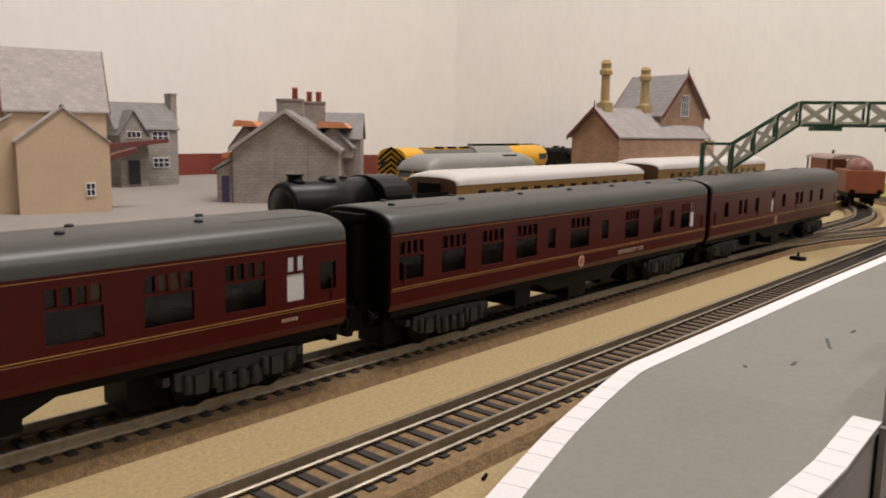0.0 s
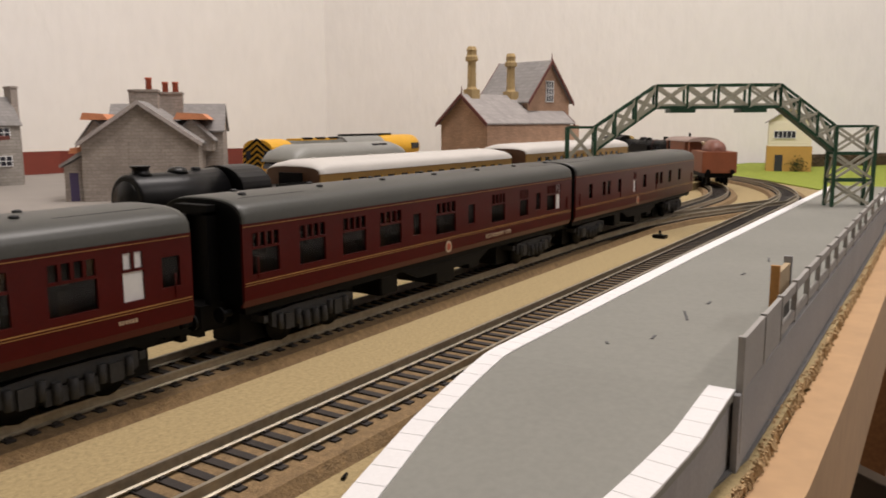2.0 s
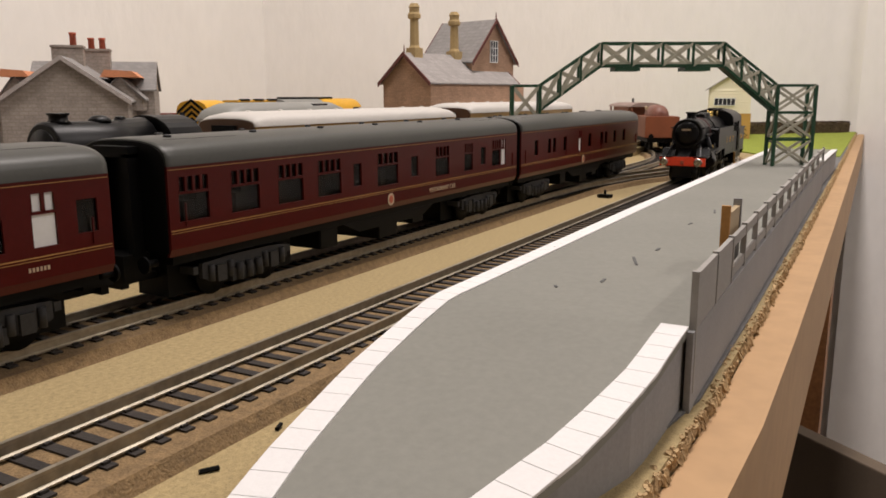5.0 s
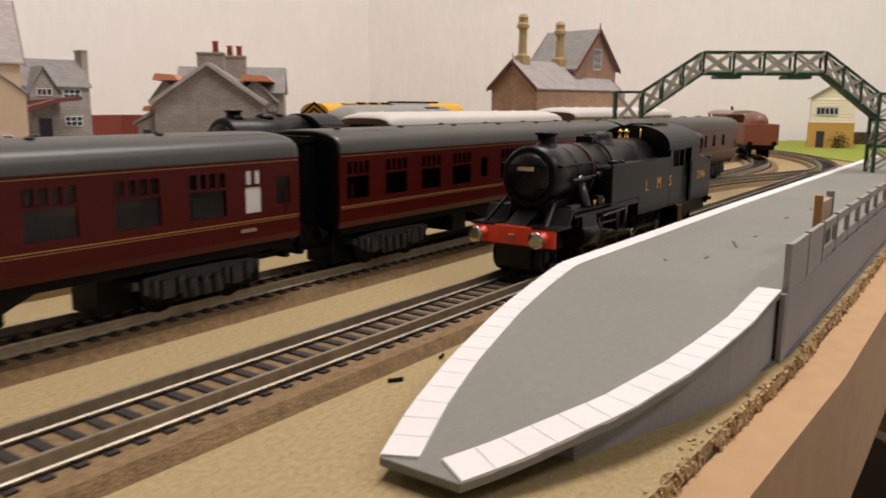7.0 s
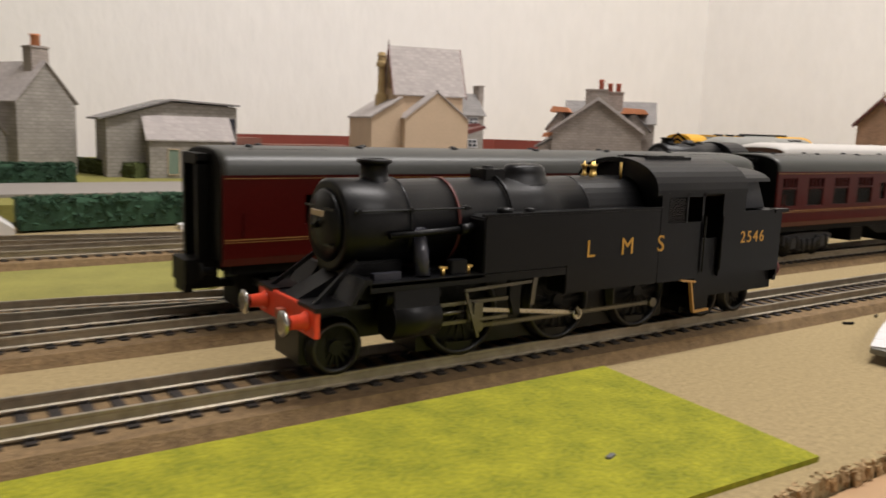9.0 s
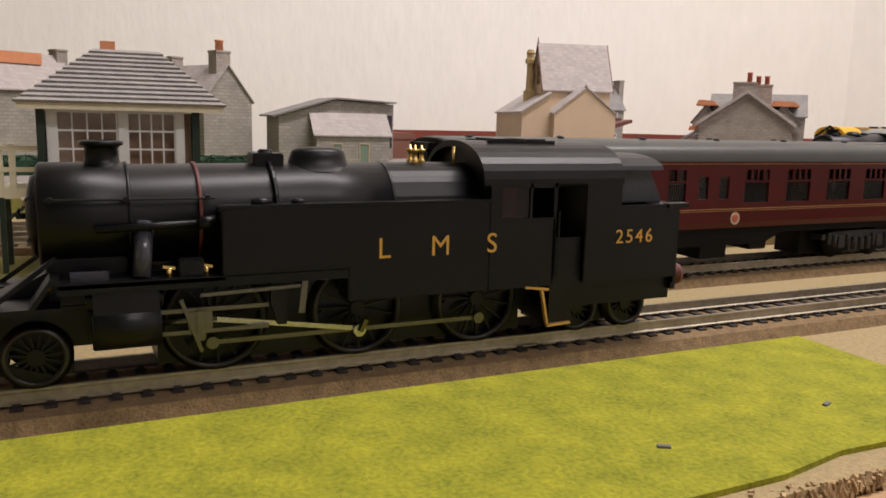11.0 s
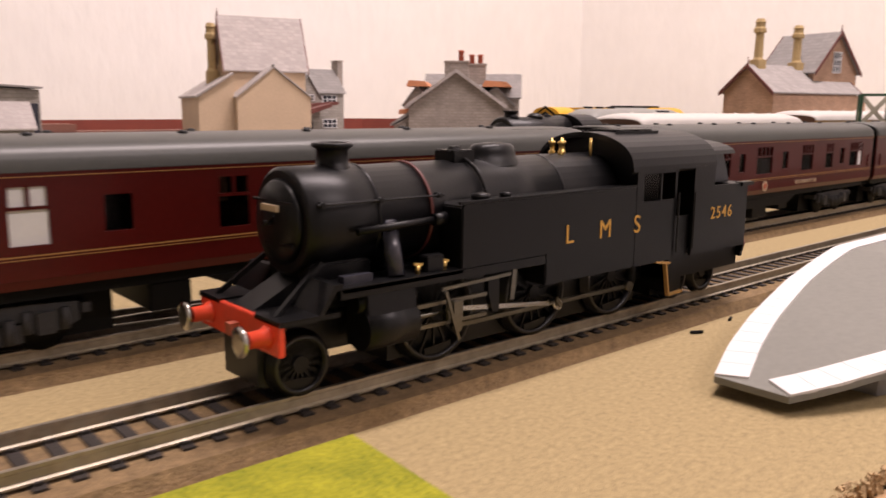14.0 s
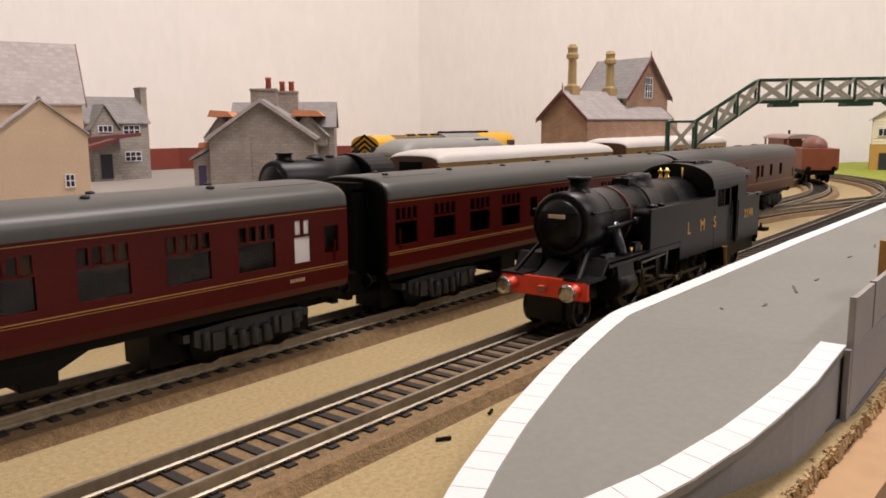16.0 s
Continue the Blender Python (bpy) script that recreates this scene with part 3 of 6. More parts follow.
# ---- footbridge ----
def footbridge():
    fb = thing("footbridge", place(0.6724, -0.0802, 0.0033, 118.3, 1.090), "green and cream lattice girder station footbridge", "footbridge")
    ZT, ZB, TW = 0.0936, 0.0795, 0.0668
    s0, s1, s2, s3, s4, s5 = 0.0, 0.0247, 0.0608, 0.1395, 0.1786, 0.1965

    def girder(y):
        b = NB()
        c = NB()
        w = 0.0013
        top = [(s1, TW), (s2, ZT), (s3, ZT), (s4, TW)]
        bot = [(s1, 0.051), (s2, ZB), (s3, ZB), (s4, 0.051)]
        for p, q in list(zip(top, top[1:])) + list(zip(bot, bot[1:])):
            bar(b, (p[0], y, p[1]), (q[0], y, q[1]), w, 0.0016)
        for k in range(3):
            n = (3, 4, 3)[k]
            for i in range(n + 1):
                f = i / n
                s = top[k][0] + (top[k + 1][0] - top[k][0]) * f
                za = bot[k][1] + (bot[k + 1][1] - bot[k][1]) * f
                zb = top[k][1] + (top[k + 1][1] - top[k][1]) * f
                bar(b, (s, y, za), (s, y, zb), w * 1.2, 0.0015)
                if i < n:
                    g = (i + 1) / n
                    t = top[k][0] + (top[k + 1][0] - top[k][0]) * g
                    zc = bot[k][1] + (bot[k + 1][1] - bot[k][1]) * g
                    zd = top[k][1] + (top[k + 1][1] - top[k][1]) * g
                    bar(c, (s, y, za), (t, y, zd), 0.0009, 0.0018)
                    bar(c, (s, y + 0.0003, zb), (t, y + 0.0003, zc), 0.0009, 0.0018)
                    bar(c, (s, y, za + 0.0016), (t, y, zc + 0.0016), 0.0009, 0.0012)
        part("girder", b, M_GREEN, fb, "green girder frame")
        part("lattice", c, M_LATTICE, fb, "cream crossed lattice bars")
    girder(-0.0055)
    girder(0.0055)
    bm = NB()
    for p, q in zip([(s1, 0.051), (s2, ZB), (s3, ZB), (s4, 0.051)], [(s2, ZB), (s3, ZB), (s4, 0.051)]):
        bar(bm, (p[0], 0, p[1] - 0.0006), (q[0], 0, q[1] - 0.0006), 0.010, 0.001)
    part("walkway", bm, M_GREEN, fb, "green deck underside")
    for s in (0.070, 0.115):
        bm = NB()
        box(bm, s, s + 0.016, -0.009, 0.009, ZB - 0.0035, ZB - 0.0012)
        part("bracket", bm, M_GREEN, fb)
    for (a, b, z0) in ((s0, s1, 0.0145), (s4, s5, 0.0)):
        for s in (a, b):
            for y in (-0.0062, 0.0062):
                bm = NB()
                bar(bm, (s, y, z0), (s, y, TW), 0.002, 0.002)
                part("post", bm, M_GREEN, fb)
        n = 3
        for i in range(n):
            za, zb = z0 + (TW - z0) * i / n, z0 + (TW - z0) * (i + 1) / n
            for y in (-0.0062, 0.0062):
                bm = NB()
                bar(bm, (a, y, za + 0.001), (b, y, zb), 0.0009, 0.0016)
                bar(bm, (a, y + 0.0004, zb), (b, y + 0.0004, za + 0.001), 0.0009, 0.0016)
                part("brace", bm, M_LATTICE, fb)
                bm = NB()
                bar(bm, (a, y, zb), (b, y, zb), 0.0012, 0.0016)
                part("tie", bm, M_GREEN, fb)
            for s in (a, b):
                bm = NB()
                bar(bm, (s, -0.0062, za + 0.001), (s, 0.0062, zb), 0.0009, 0.0014)
                part("brace", bm, M_LATTICE, fb)
    return fb


footbridge()


# ---- coaches ----
def arch(w, z0, z1, n=14, flat=0.35):
    """Roof outline across a coach, from one cantrail over the top to the other."""
    pts = []
    for i in range(n + 1):
        a = math.pi * i / n
        c, s = math.cos(a), math.sin(a)
        pts.append((math.copysign(abs(c) ** 0.75, c) * w, z0 + (z1 - z0) * s ** (1 - flat)))
    return pts


def wheelset(parent, x, y, r, material, name="wheel"):
    bm = NB()
    lathe(bm, (x, y, r), [(r * 0.35, -0.0012), (r + 0.0004, -0.0013), (r + 0.0006, -0.0006), (r, -0.0004), (r, 0.0012), (r * 0.9, 0.0013), (r * 0.82, 0.0007), (r * 0.25, 0.0008), (r * 0.2, 0.0014)], 18, "y")
    return part(name, bm, material, parent)


def bogie(parent, x, material):
    bm = NB()
    for y in (-0.0125, 0.0125):
        s = math.copysign(1, y)
        prism(bm, [(x - 0.020, 0.0062), (x - 0.016, 0.0045), (x - 0.010, 0.0045), (x - 0.008, 0.0075), (x + 0.008, 0.0075), (x + 0.010, 0.0045), (x + 0.016, 0.0045), (x + 0.020, 0.0062), (x + 0.020, 0.0105), (x + 0.009, 0.0112), (x - 0.009, 0.0112), (x - 0.020, 0.0105)], y - 0.0008, y + 0.0008, "y")
        for d in (-0.0125, 0.0125):
            box(bm, x + d - 0.002, x + d + 0.002, y - 0.0018 * (s < 0) , y + 0.0018 * (s > 0), 0.0042, 0.0092)
            for e in (-0.0042, 0.0042):
                cyl(bm, (x + d + e, y + s * 0.0012, 0.0048), (x + d + e, y + s * 0.0012, 0.0098), 0.0011, 8)
        box(bm, x - 0.0075, x + 0.0075, y - 0.0012 * (s < 0), y + 0.0012 * (s > 0), 0.0030, 0.0070)
        for e in (-0.0045, 0, 0.0045):
            cyl(bm, (x + e, y + s * 0.0016, 0.0032), (x + e, y + s * 0.0016, 0.0085), 0.0013, 8)
    box(bm, x - 0.006, x + 0.006, -0.0125, 0.0125, 0.007, 0.0112)
    for d in (-0.022, 0.022):
        box(bm, x + d - 0.001, x + d + 0.001, -0.0125, 0.0125, 0.0075, 0.0098)
    part("bogie_frame", bm, material, parent, "moulded grey bogie side frames")
    for d in (-0.0125, 0.0125):
        for y in (-0.0083, 0.0083):
            w = wheelset(parent, x + d, y, 0.0062, M_BLACK)


def side_panels(bm, x0, x1, z0, zs, zt, z1, wins, y, t):
    """A coach side round its windows: band below, band above, and the piers between."""
    ya, yb = min(y, y + t), max(y, y + t)
    box(bm, x0, x1, ya, yb, z0, zs)
    box(bm, x0, x1, ya, yb, zt, z1)
    x = x0
    for a, b in wins:
        box(bm, x, a, ya, yb, zs, zt)
        x = b
    box(bm, x, x1, ya, yb, zs, zt)


def maroon_coach(m, L, wide, narrow, blinds, emblem_x, label, words="", words_x=0.0, num_x=None, van=False):
    """A maroon main-line coach; x along it, z from the rail's top."""
    co = thing("railway_coach", m, label, "railway coach", "maroon coaches in the train")
    W, Z0, ZCAN, ZROOF = 0.0182, 0.0165, 0.0402, 0.0476
    ZS, ZTOP = 0.0248, 0.0372
    holes = sorted([w for w in wide] + [w for w in narrow] + [w for w in blinds])
    for s in (-1, 1):
        bm = NB()
        side_panels(bm, 0, L, Z0 + 0.001, ZS, ZTOP, ZCAN, holes, s * W, -s * 0.0011)
        prism(bm, [(s * (W - 0.0002), Z0 + 0.001), (s * (W - 0.0012), Z0 - 0.0012), (s * (W - 0.0022), Z0 - 0.0012), (s * (W - 0.0012), Z0 + 0.001)], 0, L, "x")
        for a, b in narrow:
            y0, y1 = sorted((s * W, s * (W - 0.0011)))
            box(bm, a, b, y0, y1, ZTOP - 0.0026, ZTOP)
            box(bm, a, b, y0, y1, ZS, ZS + 0.0016)
        part("side", bm, M_MAROON, co, "glossy maroon coach side")
        for a, b in holes:
            bm = NB()
            box(bm, a + 0.0001, b - 0.0001, s * (W - 0.0009), s * (W - 0.0006), ZS, ZTOP)
            pane = part("window", bm, M_BLIND if (a, b) in blinds else M_GLASS, co, "white blanked window" if (a, b) in blinds else "")
            if (a, b) not in blinds:
                pane.visible_shadow = False
            if (a, b) in wide or (a, b) in blinds:
                fr = NB()
                n = 4 if b - a > 0.009 else 2
                zt = ZS + (ZTOP - ZS) * 0.64
                y0, y1 = sorted((s * (W - 0.0006), s * (W + 0.0001)))
                box(fr, a, b, y0, y1, zt - 0.00035, zt + 0.00035)
                for i in range(n + 1):
                    xx = a + (b - a) * i / n
                    h = 0.00045 if 0 < i < n else 0.0003
                    box(fr, max(a, xx - h), min(b, xx + h), y0, y1, zt, ZTOP)
                part("ventilator", fr, M_MAROON, pane)
        for z, h in ((0.0226, 0.00014), (0.0219, 0.00008), (0.0393, 0.00009)):
            bm = NB()
            y0, y1 = sorted((s * W, s * (W + 0.00013)))
            box(bm, 0.0004, L - 0.0004, y0, y1, z - h, z + h)
            part("lining", bm, M_LINE, co, "straw-yellow lining stripe")
        for xx in ([0.006, L - 0.006] if not van else [0.006, L * 0.3, L * 0.6, L - 0.006]):
            bm = NB()
            y0, y1 = sorted((s * W, s * (W + 0.0005)))
            box(bm, xx - 0.0002, xx + 0.0002, y0, y1, 0.0235, 0.030)
            part("handrail", bm, M_MAROON, co)
    # roof
    bm = NB()
    prof = arch(W + 0.0002, ZCAN, ZROOF, 16)
    ringsx = [(-0.0, 0.55), (0.002, 0.9), (0.006, 1.0), (L - 0.006, 1.0), (L - 0.002, 0.9), (L, 0.55)]
    rr = []
    for x, k in ringsx:
        kk = 0.86 + 0.14 * k
        rr.append([bm.verts.new((x, y * (0.97 + 0.03 * k), ZCAN + (z - ZCAN) * kk)) for y, z in prof])
    for a, b in zip(rr, rr[1:]):
        for i in range(len(prof) - 1):
            f = bm.faces.new((a[i], b[i], b[i + 1], a[i + 1]))
            f.smooth = True
    bm.faces.new(rr[0])
    bm.faces.new(rr[-1][::-1])
    part("roof", bm, M_ROOFGREY, co, "dark grey curved roof")
    k = 0
    x = 0.012
    while x < L - 0.008:
        yv = (-0.006, 0.006)[k % 2] if not van else 0.004
        bm = NB()
        lathe(bm, (x, yv, ZROOF - 0.0012), [(0.0011, 0), (0.0011, 0.0010), (0.0013, 0.0011), (0.0012, 0.0016), (0.0005, 0.0018)], 10)
        part("roof_vent", bm, M_BOGIE, co)
        x += 0.030 if k % 2 else 0.0075
        k += 1
    for x0 in (0.006, L - 0.036):
        for y in (-0.0105, 0.0105):
            bm = NB()
            z = ZCAN + (ZROOF - ZCAN) * 0.88
            box(bm, x0, x0 + 0.030, y - 0.0002, y + 0.0002, z - 0.0006, z + 0.0003)
            part("rain_strip", bm, M_BLACK, co)
    # ends with gangways
    for x, s in ((0, -1), (L, 1)):
        bm = NB()
        poly = [(-W + 0.0008, Z0), (W - 0.0008, Z0)] + [(y * 0.955, ZCAN + (z - ZCAN) * 0.9) for y, z in prof]
        prism(bm, poly, x - 0.0006 * (s < 0) + 0.0002, x + 0.0006 * (s > 0) - 0.0002, "x")
        part("end_wall", bm, M_BLACK, co, "black coach end")
        bm = NB()
        for y in (-0.0062, 0.0062):
            box(bm, min(x, x + s * 0.0042), max(x, x + s * 0.0042), y - 0.0012, y + 0.0012, Z0 - 0.001, 0.0435)
        box(bm, min(x, x + s * 0.0042), max(x, x + s * 0.0042), -0.0074, 0.0074, 0.0425, 0.0455)
        box(bm, min(x, x + s * 0.0012), max(x, x + s * 0.0012), -0.0056, 0.0056, Z0, 0.043)
        part("gangway", bm, M_BLACK, co, "black corridor connection")
        for y in (-0.0115, 0.0115):
            bm = NB()
            cyl(bm, (x, y, 0.0135), (x + s * 0.004, y, 0.0135), 0.0011, 10)
            cyl(bm, (x + s * 0.004, y, 0.0135), (x + s * 0.0048, y, 0.0135), 0.0024, 12)
            part("buffer", bm, M_BLACK, co)
        bm = NB()
        box(bm, min(x - s * 0.012, x + s * 0.0065), max(x - s * 0.012, x + s * 0.0065), -0.002, 0.002, 0.0068, 0.0088)
        box(bm, min(x + s * 0.005, x + s * 0.0075), max(x + s * 0.005, x + s * 0.0075), -0.005, 0.005, 0.0065, 0.0100)
        # added block darkens the gap between coaches in place of its shade
        box(bm, min(x - s * 0.002, x + s * 0.0078), max(x - s * 0.002, x + s * 0.0078), -0.0068, 0.0068, 0.0092, 0.0160)
        part("coupling", bm, M_BLACK, co, "black coupling with a block for the shaded gap under the corridor connection")
    # inside
    bm = NB()
    box(bm, 0.002, L - 0.002, -W + 0.0014, W - 0.0014, Z0, Z0 + 0.0012)
    x = 0.012
    while x < L - 0.02:
        for y in (-0.012, 0.006):
            box(bm, x, x + 0.0035, y, y + 0.008, Z0 + 0.001, 0.0295)
            box(bm, x - 0.005, x + 0.0085, y, y + 0.008, Z0 + 0.001, 0.0225)
        x += 0.0215
    part("interior", bm, M_SEAT, co, "brown moulded seats")
    # underframe
    bm = NB()
    box(bm, 0.003, L - 0.003, -0.015, 0.015, 0.0125, Z0)
    # black blocks between the bogie wheels stand in for shade under the coach
    for a, b in ((0.008, 0.066), (L - 0.066, L - 0.008)):
        box(bm, a, b, -0.0066, 0.0066, 0.0012, 0.0125)
    prism(bm, [(L * 0.36, 0.0125), (L * 0.40, 0.0085), (L * 0.60, 0.0085), (L * 0.64, 0.0125)], -0.0152, -0.0142, "y")
    prism(bm, [(L * 0.36, 0.0125), (L * 0.40, 0.0085), (L * 0.60, 0.0085), (L * 0.64, 0.0125)], 0.0142, 0.0152, "y")
    part("underframe", bm, M_BLACK, co)
    for a, b, z in ((0.30, 0.345, 0.0055), (0.46, 0.52, 0.0035), (0.57, 0.61, 0.006)):
        bm = NB()
        box(bm, L * a, L * b, -0.0145, 0.0145, z, 0.0126)
        part("battery_box", bm, M_BLACK, co, bevel=0.0004)
    bogie(co, 0.036, M_BOGIE)
    bogie(co, L - 0.036, M_BOGIE)
    # crest on the side
    for s in (-1,):
        bm = NB()
        lathe(bm, (emblem_x, -W - 0.0001, 0.0190), [(0.0024, -0.00012), (0.0024, 0.00008)], 20, "y")
        disc = part("crest", bm, M_CREAMTXT, co, "round cream and red crest")
        bm = NB()
        lathe(bm, (emblem_x, -W - 0.00025, 0.0190), [(0.0013, -0.0001), (0.0017, 0.0001)], 16, "y")
        part("crest_centre", bm, M_POT, disc)
        if words:
            text_part("lettering", words, 0.0026, M_CREAMTXT, co, pose(words_x, -W - 0.0001, 0.0184, 90, 0, 0), spacing=1.15)
        if num_x:
            bm = NB()
            for i in range(6):
                box(bm, num_x + i * 0.0010, num_x + i * 0.0010 + 0.0006, -W - 0.00013, -W, 0.0194, 0.0204)
            part("number_mark", bm, M_CREAMTXT, co, "small cream number bars")
    return co


C1X, C1L = -0.0637, 0.2426
c1w = [(0.0269, 0.0355), (0.0658, 0.0789), (0.0888, 0.1025), (0.1127, 0.1265), (0.1357, 0.149)]
maroon_coach(pose(C1X, 0.067, RAILTOP) @ Matrix.Diagonal((1, 1, 1.06, 1)), C1L, [(a - C1X, b - C1X) for a, b in c1w], [(a - C1X, b - C1X) for a, b in ((-0.0385, -0.0336), (-0.0018, 0.0048), (0.0417, 0.0466), (0.0526, 0.0574), (0.1687, 0.1748))], [(-0.0223 - C1X, -0.0138 - C1X), (0.1564 - C1X, 0.163 - C1X)], 0.0617 - C1X, "maroon corridor coach with one white blanked window", num_x=0.1543 - C1X)
C2X, C2L = 0.1984, 0.2464
c2w = [(0.2022, 0.2141), (0.2235, 0.2365), (0.2457, 0.259), (0.2673, 0.2814), (0.306, 0.3216), (0.3536, 0.3666), (0.3821, 0.3911), (0.4132, 0.4233)]
maroon_coach(pose(C2X, 0.067, RAILTOP) @ Matrix.Diagonal((1, 1, 1.06, 1)), C2L, [(a - C2X, b - C2X) for a, b in c2w], [(a - C2X, b - C2X) for a, b in ((0.2894, 0.2948), (0.3322, 0.3381), (0.4001, 0.4056))], [(0.4246 - C2X, 0.4303 - C2X)], 0.3156 - C2X, "maroon restaurant coach with lettered side", "RESTAURANT CAR", 0.3601 - C2X)
C3X, C3L = 0.451, 0.2395
c3n = [(0.4705, 0.4761), (0.4918, 0.4969), (0.5, 0.5051), (0.5185, 0.5242), (0.5665, 0.573), (0.5929, 0.5996), (0.6031, 0.6091), (0.6238, 0.6303), (0.6479, 0.6547)]
maroon_coach(pose(C3X, 0.067, RAILTOP) @ Matrix.Diagonal((1, 1, 1.06, 1)), C3L, [], [(a - C3X, b - C3X) for a, b in c3n], [(0.547 - C3X, 0.5522 - C3X)], 0.5567 - C3X, "maroon brake coach at the far end of the train", van=True)


# ---- the tank engine ----
def driver(parent, x, y, r, material=None):
    s = math.copysign(1, y)
    bm = NB()
    lathe(bm, (x, y, r), [(r - 0.0012, -0.0012 * s), (r + 0.0007, -0.0012 * s), (r + 0.0007, -0.0006 * s), (r, -0.0004 * s), (r, 0.0013 * s), (r - 0.0012, 0.0013 * s), (r - 0.0012, -0.0012 * s)], 30, "y", False)
    for i in range(15):
        a = 2 * math.pi * i / 15
        bar(bm, (x, y, r), (x + (r - 0.001) * math.cos(a), y, r + (r - 0.001) * math.sin(a)), 0.0006, 0.0005)
    cyl(bm, (x, y - 0.001, r), (x, y + 0.001, r), 0.0018, 12)
    box(bm, -0.004, 0.004, -0.0007, 0.0007, -r + 0.0012, -r + 0.0035, pose(x, y, r, 0, 0, 0))
    wh = part("wheel", bm, M_LOCO, parent, "black spoked wheel")
    bm = NB()
    lathe(bm, (x, y + s * 0.0011, r), [(r - 0.0013, 0), (r - 0.0002, 0), (r - 0.0002, s * 0.00035), (r - 0.0009, s * 0.00035)], 30, "y", False)
    part("tyre", bm, M_TYRE, wh, "dull steel tyre")
    return wh


GEAR = []
PIN = Vector((0.0865, 0, 0.0082))


def tank_engine():
    en = thing("tank_locomotive", Matrix.Identity(4), "black six-coupled tank locomotive with yellow lettering and red buffer beam", "locomotive")
    BW = 0.0172
    # boiler and smokebox: a turned barrel along x
    bm = NB()
    lathe(bm, (0, 0, 0.0342), [(0.0104, 0.0165), (0.0112, 0.0172), (0.0112, 0.0335), (0.0108, 0.0338), (0.0110, 0.075), (0.0112, 0.092)], 40, "x")
    part("boiler", bm, M_LOCO, en, "matt black boiler barrel")
    bm = NB()
    prism(bm, [(0.0112 * math.sin(a), 0.0342 + 0.0112 * math.cos(a)) for a in np.linspace(-1.9, 1.9, 24)] + [(0.0115, 0.022), (-0.0115, 0.022)], 0.092, 0.1165, "x")
    part("firebox", bm, M_LOCO, en, "round-topped firebox casing", bevel=0.0002)
    for x in (0.0337, 0.0478, 0.0920):
        bm = NB()
        lathe(bm, (0, 0, 0.0342), [(0.0111, x - 0.0004), (0.01130, x - 0.0003), (0.01130, x + 0.0003), (0.0111, x + 0.0004)], 40, "x")
        part("boiler_band", bm, M_BAND if abs(x - 0.0478) < 0.001 else M_LOCO, en, "thin dull red boiler band" if abs(x - 0.0478) < 0.001 else "")
    bm = NB()
    lathe(bm, (0, 0, 0.0342), [(0.0004, 0.0142), (0.0045, 0.0145), (0.0082, 0.0154), (0.0090, 0.0166)], 32, "x")
    door = part("smokebox_door", bm, M_LOCO, en)
    bm = NB()
    box(bm, 0.0137, 0.0146, -0.0031, 0.0031, 0.0366, 0.0379)
    part("number_strip", bm, M_CREAMTXT, door, "pale number strip")
    bm = NB()
    cyl(bm, (0.0125, 0, 0.0342), (0.0150, 0, 0.0342), 0.0006, 8)
    bar(bm, (0.0132, -0.003, 0.036), (0.0132, 0, 0.0342), 0.0004, 0.0004)
    bar(bm, (0.0148, -0.008, 0.0385), (0.0148, 0.008, 0.0385), 0.0004, 0.0005)
    bar(bm, (0.0148, -0.0075, 0.030), (0.0148, 0.0035, 0.030), 0.0004, 0.0006)
    part("door_handle", bm, M_LOCO, door)
    # smokebox saddle
    bm = NB()
    box(bm, 0.0180, 0.0330, -0.0085, 0.0085, 0.0165, 0.0262)
    part("saddle", bm, M_LOCO, en, bevel=0.0005)
    # chimney
    bm = NB()
    lathe(bm, (0.0292, 0, 0.0440), [(0.0052, -0.0012), (0.0046, 0.0003), (0.0037, 0.0012), (0.0034, 0.0022), (0.0033, 0.0044), (0.0038, 0.0048), (0.0044, 0.0051), (0.0044, 0.0058), (0.0036, 0.0060), (0.0030, 0.0050)], 24)
    part("chimney", bm, M_LOCO, en, "black lipped chimney")
    # dome and top feed
    bm = NB()
    rr = []
    for r, h in [(0.0075, -0.0015), (0.0058, 0.0002), (0.0054, 0.0017), (0.0051, 0.0029), (0.0043, 0.0036), (0.0018, 0.0039)]:
        rr.append([bm.verts.new((0.0765 + 1.25 * r * math.cos(2 * math.pi * i / 24), 0.85 * r * math.sin(2 * math.pi * i / 24), 0.0450 + h)) for i in range(24)])
    for a, b in zip(rr, rr[1:]):
        for i in range(24):
            bm.faces.new((a[i], a[(i + 1) % 24], b[(i + 1) % 24], b[i])).smooth = True
    bm.faces.new(rr[-1])
    part("dome", bm, M_LOCO, en, "low black steam dome")
    bm = NB()
    box(bm, 0.0605, 0.0675, -0.0035, 0.0035, 0.0440, 0.0475)
    cyl(bm, (0.064, 0, 0.046), (0.064, 0, 0.0483), 0.0018, 12)
    part("top_feed", bm, M_LOCO, en, bevel=0.0003)
    for s in (-1, 1):
        bm = NB()
        for a, b in zip(np.linspace(0.3, 1.35, 7), np.linspace(0.3, 1.35, 7)[1:]):
            cyl(bm, (0.064, s * 0.0117 * math.sin(a), 0.0342 + 0.0117 * math.cos(a)), (0.064, s * 0.0117 * math.sin(b), 0.0342 + 0.0117 * math.cos(b)), 0.0005, 6)
        part("feed_pipe", bm, M_LOCO, en)
    # safety valves and whistle
    for x, y in ((0.1010, -0.0016), (0.1010, 0.0016), (0.1035, 0.0)):
        bm = NB()
